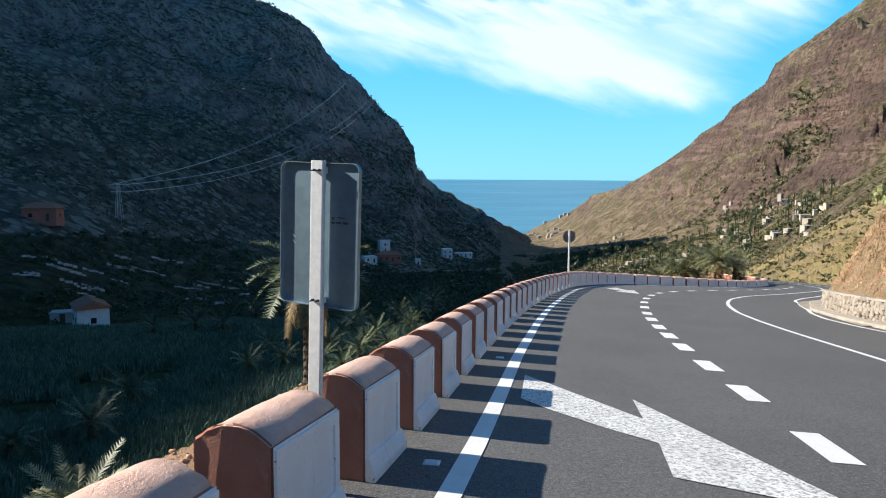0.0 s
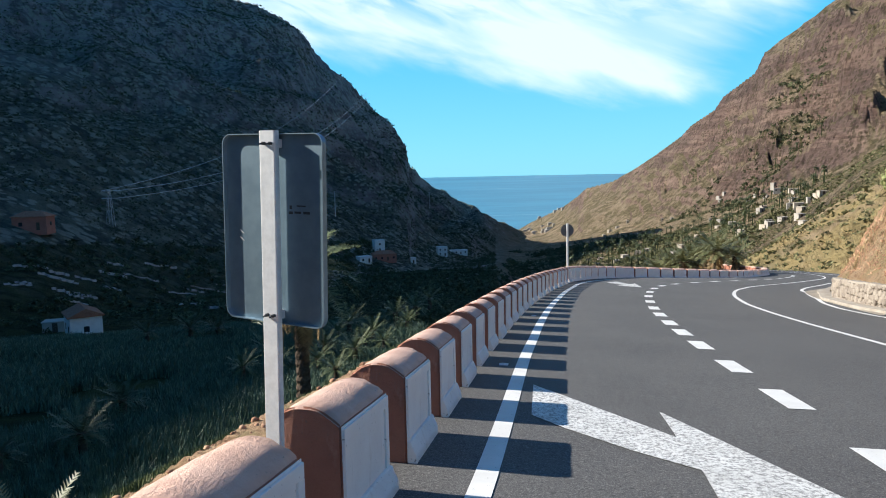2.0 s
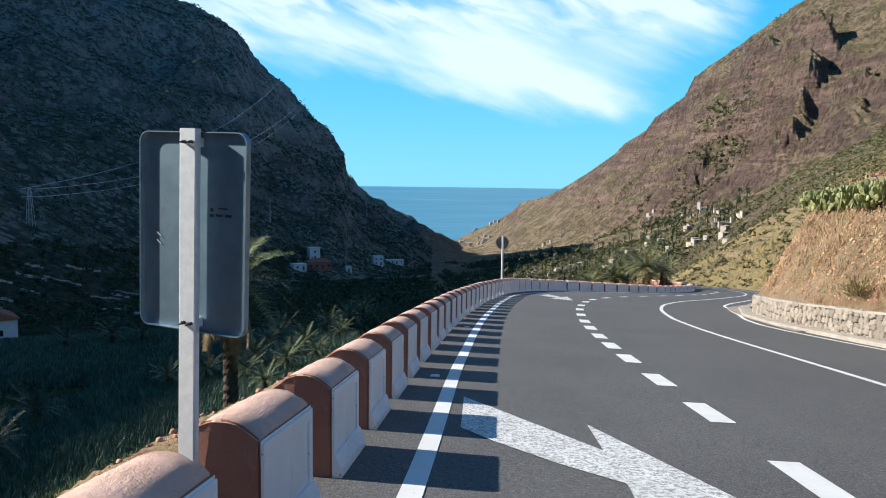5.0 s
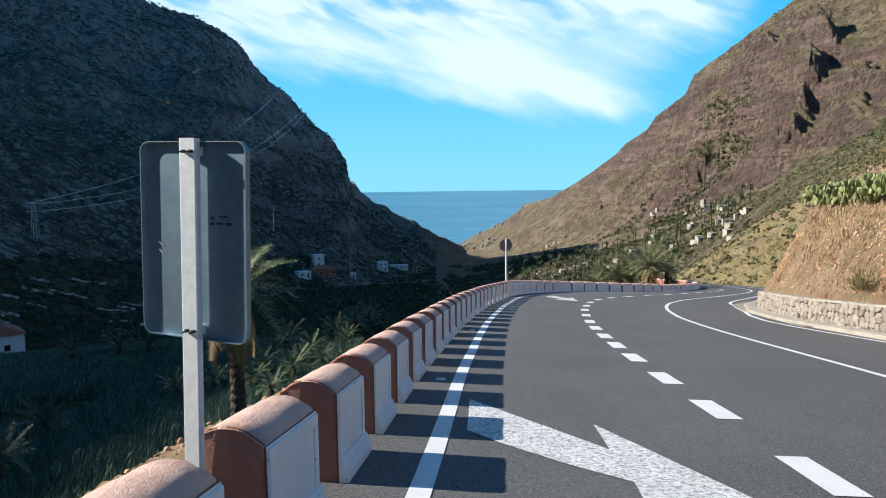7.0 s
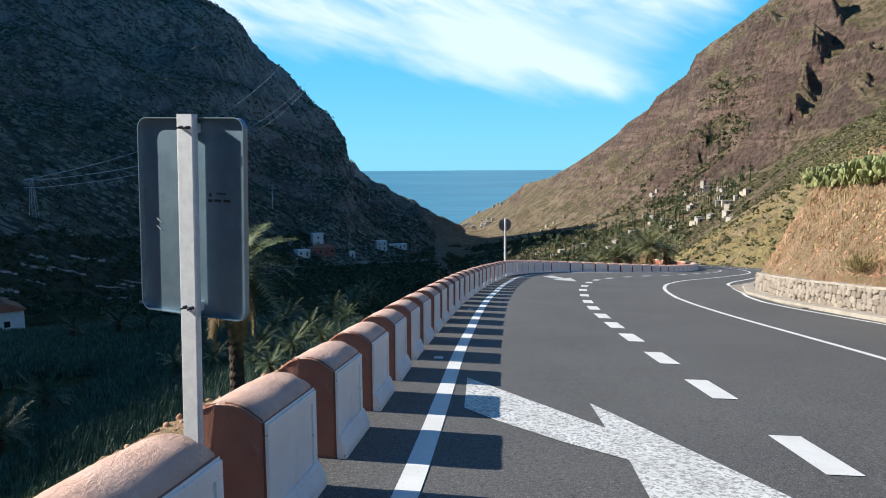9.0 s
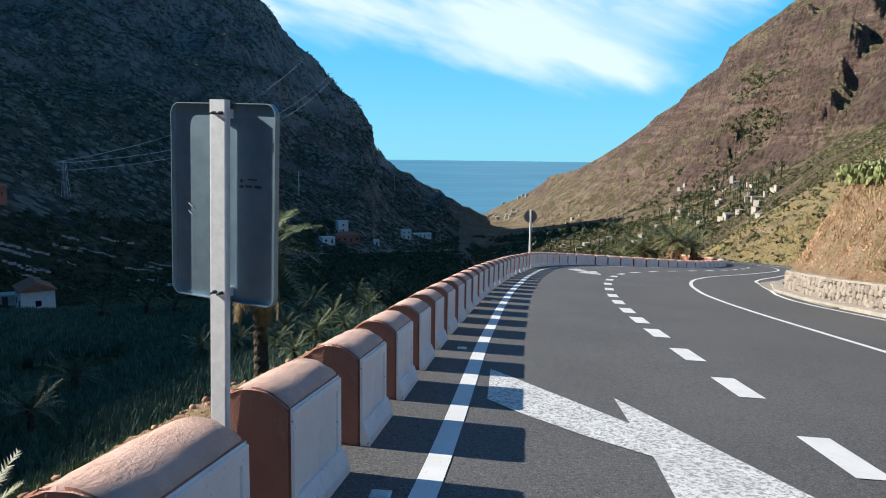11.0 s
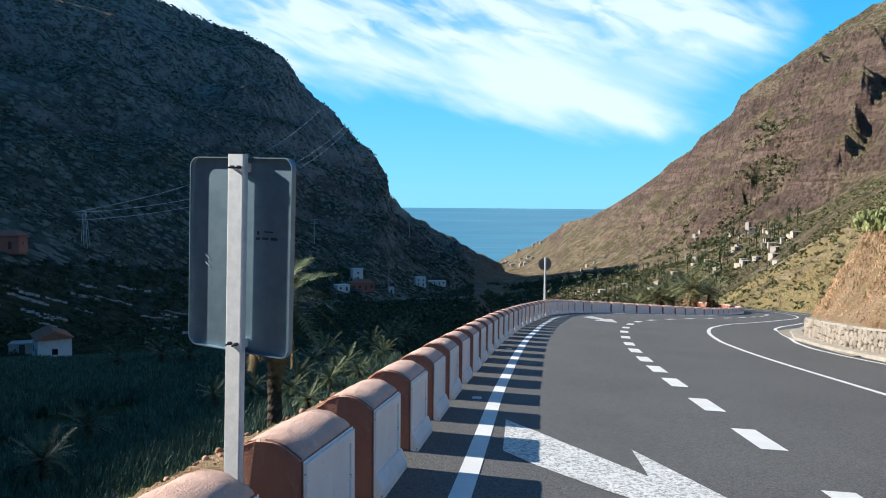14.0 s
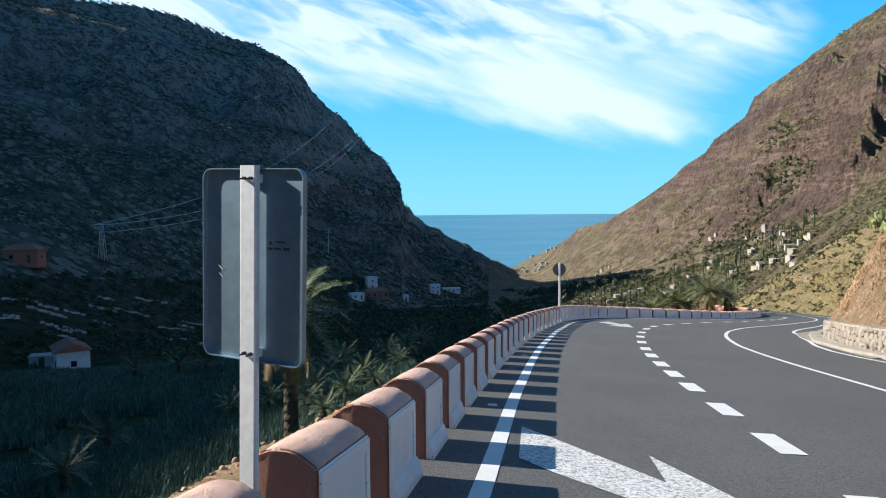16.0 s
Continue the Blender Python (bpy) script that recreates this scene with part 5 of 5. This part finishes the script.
# ---- houses ----
def wall_paint(name, c):
    return plain(name, c, tuple(v * 0.86 for v in c), 0.8, 0.9, 0, 0.3, 0.02, 0.1)


# white walls: the brighter tone offsets shade, the duller one full sun
HOUSE_BRIGHT = wall_paint("shade_offset_white_wall", (0.80, 0.78, 0.75))
HOUSE_WHITE = wall_paint("white_house_wall", (0.44, 0.40, 0.35))
HOUSE_CREAM = wall_paint("cream_house_wall", (0.50, 0.43, 0.35))
HOUSE_PINK = wall_paint("red_house_wall", (0.40, 0.17, 0.13))
ROOF_TILE = plain("clay_roof_tile", (0.30, 0.13, 0.085), (0.40, 0.19, 0.12), 2, 0.9, 0, 0.6, 0.05, 0.1)
GLASS = plain("dark_window_glass", (0.02, 0.022, 0.026), (0.03, 0.032, 0.036), 2, 0.15)


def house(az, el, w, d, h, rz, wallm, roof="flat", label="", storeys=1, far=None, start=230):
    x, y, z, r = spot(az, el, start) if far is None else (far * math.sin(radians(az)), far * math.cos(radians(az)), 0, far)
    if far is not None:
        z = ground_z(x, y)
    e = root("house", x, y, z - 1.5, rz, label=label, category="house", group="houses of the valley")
    bm = bmesh.new()
    box(bm, (-w / 2, -d / 2, 0), (w / 2, d / 2, h + 1.5), 0.03)
    part("wall", bm, wallm, e)
    if roof == "flat":
        bm = bmesh.new()
        box(bm, (-w / 2 - 0.12, -d / 2 - 0.12, h + 1.502), (w / 2 + 0.12, d / 2 + 0.12, h + 1.75), 0.03)
        part("roof", bm, wallm, e, "flat roof slab")
    else:
        bm = bmesh.new()
        o, t = 0.35, h + 1.52
        a = [bm.verts.new(p) for p in ((-w / 2 - o, -d / 2 - o, t), (w / 2 + o, -d / 2 - o, t), (w / 2 + o, d / 2 + o, t), (-w / 2 - o, d / 2 + o, t))]
        c = [bm.verts.new((p.co.x, p.co.y, t + 0.18)) for p in a]
        ins = min(w, d) * 0.45 if roof == "hip" else 0
        g = [bm.verts.new((-w / 2 - o + ins, 0, t + 0.18 + d * 0.26)), bm.verts.new((w / 2 + o - ins, 0, t + 0.18 + d * 0.26))]
        bm.faces.new(a[::-1])
        for i in range(4):
            bm.faces.new((a[i], a[(i + 1) % 4], c[(i + 1) % 4], c[i]))
        bm.faces.new((c[0], c[1], g[1], g[0]))
        bm.faces.new((c[2], c[3], g[0], g[1]))
        bm.faces.new((c[1], c[2], g[1]))
        bm.faces.new((c[3], c[0], g[0]))
        part("roof", bm, ROOF_TILE, e, "clay tile roof")
    n = max(1, int(w / 3.2))
    for st in range(storeys):
        zz = 1.5 + st * 2.8 + 1.0
        for k in range(n):
            cx = -w / 2 + w * (k + 0.5) / n
            if st == 0 and k == n // 2:
                bm = bmesh.new()
                box(bm, (cx - 0.45, -d / 2 - 0.05, 1.4), (cx + 0.45, -d / 2 + 0.02, 3.5))
                part("door", bm, BARK, e, "dark wooden door")
                continue
            bm = bmesh.new()
            box(bm, (cx - 0.5, -d / 2 - 0.04, zz), (cx + 0.5, -d / 2 + 0.03, zz + 1.1))
            part("window", bm, GLASS, e, "dark window")
    for k in range(max(1, int(d / 4))):
        cy = -d / 2 + d * (k + 0.5) / max(1, int(d / 4))
        bm = bmesh.new()
        box(bm, (w / 2 - 0.03, cy - 0.45, 2.5), (w / 2 + 0.04, cy + 0.45, 3.5))
        part("window", bm, GLASS, e, "dark window")
    return e


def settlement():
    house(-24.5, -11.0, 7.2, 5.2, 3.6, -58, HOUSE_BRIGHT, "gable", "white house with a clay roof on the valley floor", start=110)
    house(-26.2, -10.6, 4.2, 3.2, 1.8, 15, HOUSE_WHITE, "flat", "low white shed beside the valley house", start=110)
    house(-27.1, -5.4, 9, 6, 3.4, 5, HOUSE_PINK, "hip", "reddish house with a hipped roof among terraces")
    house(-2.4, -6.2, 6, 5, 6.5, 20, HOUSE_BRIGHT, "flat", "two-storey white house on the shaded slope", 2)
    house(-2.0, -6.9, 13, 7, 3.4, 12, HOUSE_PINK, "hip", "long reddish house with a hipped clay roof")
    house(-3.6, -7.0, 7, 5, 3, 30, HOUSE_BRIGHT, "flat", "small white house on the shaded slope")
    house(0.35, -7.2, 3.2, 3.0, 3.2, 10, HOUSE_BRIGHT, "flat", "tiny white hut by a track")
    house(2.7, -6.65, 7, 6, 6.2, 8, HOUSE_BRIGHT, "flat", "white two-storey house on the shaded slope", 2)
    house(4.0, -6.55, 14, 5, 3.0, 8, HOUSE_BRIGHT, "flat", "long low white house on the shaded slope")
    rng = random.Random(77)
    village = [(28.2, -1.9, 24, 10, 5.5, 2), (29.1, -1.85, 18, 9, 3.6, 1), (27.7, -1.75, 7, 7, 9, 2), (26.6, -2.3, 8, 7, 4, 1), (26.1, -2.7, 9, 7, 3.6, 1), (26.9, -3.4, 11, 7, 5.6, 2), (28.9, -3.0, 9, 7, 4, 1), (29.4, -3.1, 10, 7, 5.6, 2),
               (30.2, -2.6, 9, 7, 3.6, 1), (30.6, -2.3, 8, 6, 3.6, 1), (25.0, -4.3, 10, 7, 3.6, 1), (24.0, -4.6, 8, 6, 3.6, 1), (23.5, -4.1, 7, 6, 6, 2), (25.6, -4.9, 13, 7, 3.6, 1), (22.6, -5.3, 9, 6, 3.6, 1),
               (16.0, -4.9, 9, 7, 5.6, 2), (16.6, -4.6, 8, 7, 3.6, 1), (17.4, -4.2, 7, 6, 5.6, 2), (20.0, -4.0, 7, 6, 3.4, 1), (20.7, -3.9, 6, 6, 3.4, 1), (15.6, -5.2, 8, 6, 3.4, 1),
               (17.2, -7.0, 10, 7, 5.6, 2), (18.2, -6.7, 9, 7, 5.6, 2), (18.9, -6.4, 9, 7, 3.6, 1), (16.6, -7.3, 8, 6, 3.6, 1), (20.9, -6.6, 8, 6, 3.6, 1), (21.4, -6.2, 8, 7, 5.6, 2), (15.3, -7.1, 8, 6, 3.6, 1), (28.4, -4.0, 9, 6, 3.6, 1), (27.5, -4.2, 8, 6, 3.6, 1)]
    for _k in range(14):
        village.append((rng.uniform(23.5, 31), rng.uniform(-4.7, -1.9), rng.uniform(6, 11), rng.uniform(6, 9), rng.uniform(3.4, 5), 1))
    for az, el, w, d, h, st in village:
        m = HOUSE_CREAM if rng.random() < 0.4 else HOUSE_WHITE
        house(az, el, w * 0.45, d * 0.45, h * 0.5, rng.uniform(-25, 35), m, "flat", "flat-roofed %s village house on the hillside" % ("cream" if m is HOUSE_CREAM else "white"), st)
    # the town by the sea, a few specks
    bm = bmesh.new()
    for k in range(34):
        az = rng.uniform(7.2, 12.5)
        r = rng.uniform(1350, 1900)
        x, y = r * math.sin(radians(az)), r * math.cos(radians(az))
        z = ground_z(x, y)
        if z < SEA_Z:
            z = SEA_Z
        w, d, h = rng.uniform(5, 12), rng.uniform(5, 8), rng.uniform(2.5, 5)
        box(bm, (x - w / 2, y - d / 2, z - 3), (x + w / 2, y + d / 2, z + h))
    tagged(part("seaside_town", bm, HOUSE_WHITE, None), "distant white buildings of the town by the sea", "buildings", kind="stuff")


settlement()


# ---- terrace walls on the shaded slope ----
TERRACE = plain("pale_dry_stone", (0.34, 0.315, 0.30), (0.50, 0.465, 0.44), 1.5, 0.95, 0, 0.7, 0.1, 0.1)


def terraces():
    rng = random.Random(14)
    rows = [(-17.6, -8.7, 3.6), (-15.9, -8.5, 3.2), (-14.3, -8.9, 2.6), (-20.4, -7.3, 3.4), (-22.3, -7.0, 2.6), (-19.0, -6.6, 4.0), (-26.0, -6.9, 3.0), (-13.2, -9.4, 2.2), (-11.0, -6.6, 3.4), (-27.5, -6.0, 3.2), (-17.0, -9.6, 2.4),
            (-4.0, -7.9, 2.4), (-1.6, -8.3, 3.0), (2.4, -8.4, 2.0), (3.6, -8.0, 2.2), (4.4, -8.9, 2.0), (-24.2, -8.4, 2.2), (-9.2, -7.6, 2.2), (6.0, -7.6, 1.8), (-15.0, -10.0, 2.0)]
    for _k in range(26):
        rows.append((rng.uniform(-29, 5), rng.uniform(-9.4, -6.2), rng.uniform(1.2, 2.6)))
    for az, el, span in rows:
        x, y, z, r = spot(az, el, 90)
        ang = radians(rng.uniform(44, 66))
        span *= 0.8
        n, length = 14, r * radians(span)
        verts, faces = [], []
        hw = rng.uniform(0.25, 0.6)
        for i in range(n + 1):
            t = (i / n - 0.5) * length
            px, py = x + t * math.cos(ang), y + t * math.sin(ang) + 0.6 * math.sin(i * 0.9)
            gz = ground_z(px, py)
            j = rng.uniform(-.15, .15)
            verts += [(px + 0.25, py - 0.25, gz - 1), (px + 0.2, py - 0.2, gz + hw + j), (px - 0.25, py + 0.25, gz + hw + j), (px - 0.3, py + 0.3, gz - 1)]
        for i in range(n):
            for k in range(3):
                a = i * 4 + k
                faces.append((a, a + 1, a + 5, a + 4))
        faces += [(0, 1, 2, 3), (4 * n + 3, 4 * n + 2, 4 * n + 1, 4 * n)]
        ob = from_lists("terrace_wall", verts, faces, TERRACE)
        tagged(ob, "weathered dry-stone terrace wall on the slope", "terrace wall", "terrace walls", "structure")


terraces()


# ---- pylons and cables ----
def pylon(az, el, top, label, lattice=True):
    x, y, z, r = spot(az, el, 120)
    h = r * (tan_deg(top) - tan_deg(el)) + 1
    e = root("power_pylon", x, y, z - 1, label=label, category="pylon", group="power pylons")
    if lattice:
        w = 1.1
        for sx in (-1, 1):
            for sy in (-1, 1):
                bm = bmesh.new()
                tube(bm, (sx * w, sy * w, 0), (sx * 0.35, sy * 0.35, h), 0.08, 0.06, 5)
                part("leg", bm, STEEL, e)
        for k in range(7):
            t0, t1 = k / 7, (k + 1) / 7
            a, b = w + (0.35 - w) * t0, w + (0.35 - w) * t1
            for sy in (-1, 1):
                bm = bmesh.new()
                s = 1 if k % 2 else -1
                tube(bm, (-a * s, sy * a, h * t0), (b * s, sy * b, h * t1), 0.04, seg=4)
                part("brace", bm, STEEL, e)
    else:
        bm = bmesh.new()
        tube(bm, (0, 0, 0), (0, 0, h), 0.28, 0.18, 8)
        part("mast", bm, STEEL, e)
    for k, zz in enumerate((h - 0.5, h - 3.0)):
        bm = bmesh.new()
        tube(bm, (-2.6, 0, zz), (2.6, 0, zz), 0.11, seg=5)
        part("crossarm", bm, STEEL, e)
    return Vector((x, y, z - 1 + h))


def cables():
    top = pylon(-22.2, -3.4, -0.75, "thin steel lattice power pylon on the slope")
    pylon(-5.75, -3.3, -1.3, "slim grey power mast on the shaded slope", False)
    pylon(1.8, -2.9, -1.55, "slim grey power mast on the shaded slope", False)
    wire = plain("aluminium_cable", (0.45, 0.46, 0.48), (0.55, 0.56, 0.58), 5, 0.5, 0.3)
    for off, drop, az, el in (((-2.6, 0, -0.5), 13, -4.8, 7.2), ((2.6, 0, -0.5), 15, -3.0, 5.8), ((2.6, 0, -3.0), 16, -2.9, 5.6)):
        a = top + Vector(off)
        x, y, z, r = spot(az, el - 0.2, 600)
        eye = Vector((0, 0, 1.55))
        crest = Vector((x, y, z + 9))
        b = eye.lerp(crest, 0.70)
        bm = bmesh.new()
        n, last = 30, None
        for i in range(n + 1):
            t = i / n
            p = a.lerp(b, t) - Vector((0, 0, drop * 4 * t * (1 - t)))
            if i == n:
                tube(bm, p, crest, 0.12, seg=5, cap=False)
            if last is not None:
                tube(bm, last, p, 0.12, seg=5, cap=False)
            last = p
        tagged(part("power_cable", bm, wire, None), "pale sagging power cable across the valley", "cable", "power cables")


cables()


# ---- stones of the low wall ----
def wall_stones():
    rng = random.Random(40)
    shapes = []
    for k in range(8):
        bm = bmesh.new()
        n = 7
        outer = [(math.cos(6.283 * i / n + 0.3) , math.sin(6.283 * i / n + 0.3)) for i in range(n)]
        outer = [(max(-.5, min(.5, a * rng.uniform(.5, .68))), max(-.5, min(.5, b * rng.uniform(.5, .68)))) for a, b in outer]
        ring0 = [bm.verts.new((a, -0.02, b)) for a, b in outer]
        ring1 = [bm.verts.new((a * .93, 0.6, b * .93)) for a, b in outer]
        ring2 = [bm.verts.new((a * .68 + rng.uniform(-.04, .04), 1.0, b * .68)) for a, b in outer]
        for r0, r1 in ((ring0, ring1), (ring1, ring2)):
            for i in range(n):
                bm.faces.new((r0[i], r1[i], r1[(i + 1) % n], r0[(i + 1) % n]))
        bm.faces.new(ring2[::-1])
        bmesh.ops.recalc_face_normals(bm, faces=bm.faces[:])
        me = bpy.data.meshes.new("stone")
        bm.to_mesh(me)
        bm.free()
        me.materials.append(STONE)
        shapes.append(me)

    s = WALL_TO - 0.1
    rows = [0.09, 0.23, 0.37, 0.51, 0.63]
    for row, zc in enumerate(rows):
        s = WALL_TO - 0.12 - 0.1 * (row % 2)
        while s > S0 + 4.5:
            w = rng.uniform(0.15, 0.34)
            hgt = 0.17 * rng.uniform(0.75, 1.5)
            sc = s - w / 2
            p = wall_point(sc, 0.0 - 0.06 * zc, zc + 0.035 * math.sin(1.9 * sc + 2.1 * row) + rng.uniform(-.03, .03))
            h = heading(sc)
            ob = new("stone", shapes[rng.randrange(8)])
            ob.parent = wall
            ob.matrix_world = Matrix.Translation(p) @ pose(0, 0, 0, 0, 0, 90 - h) @ pose(0, 0, 0, 0, rng.uniform(-20, 20) + 5, 0) @ Matrix.Diagonal((w * 1.12, rng.uniform(0.03, 0.06), hgt, 1))
            s -= w



wall_stones()
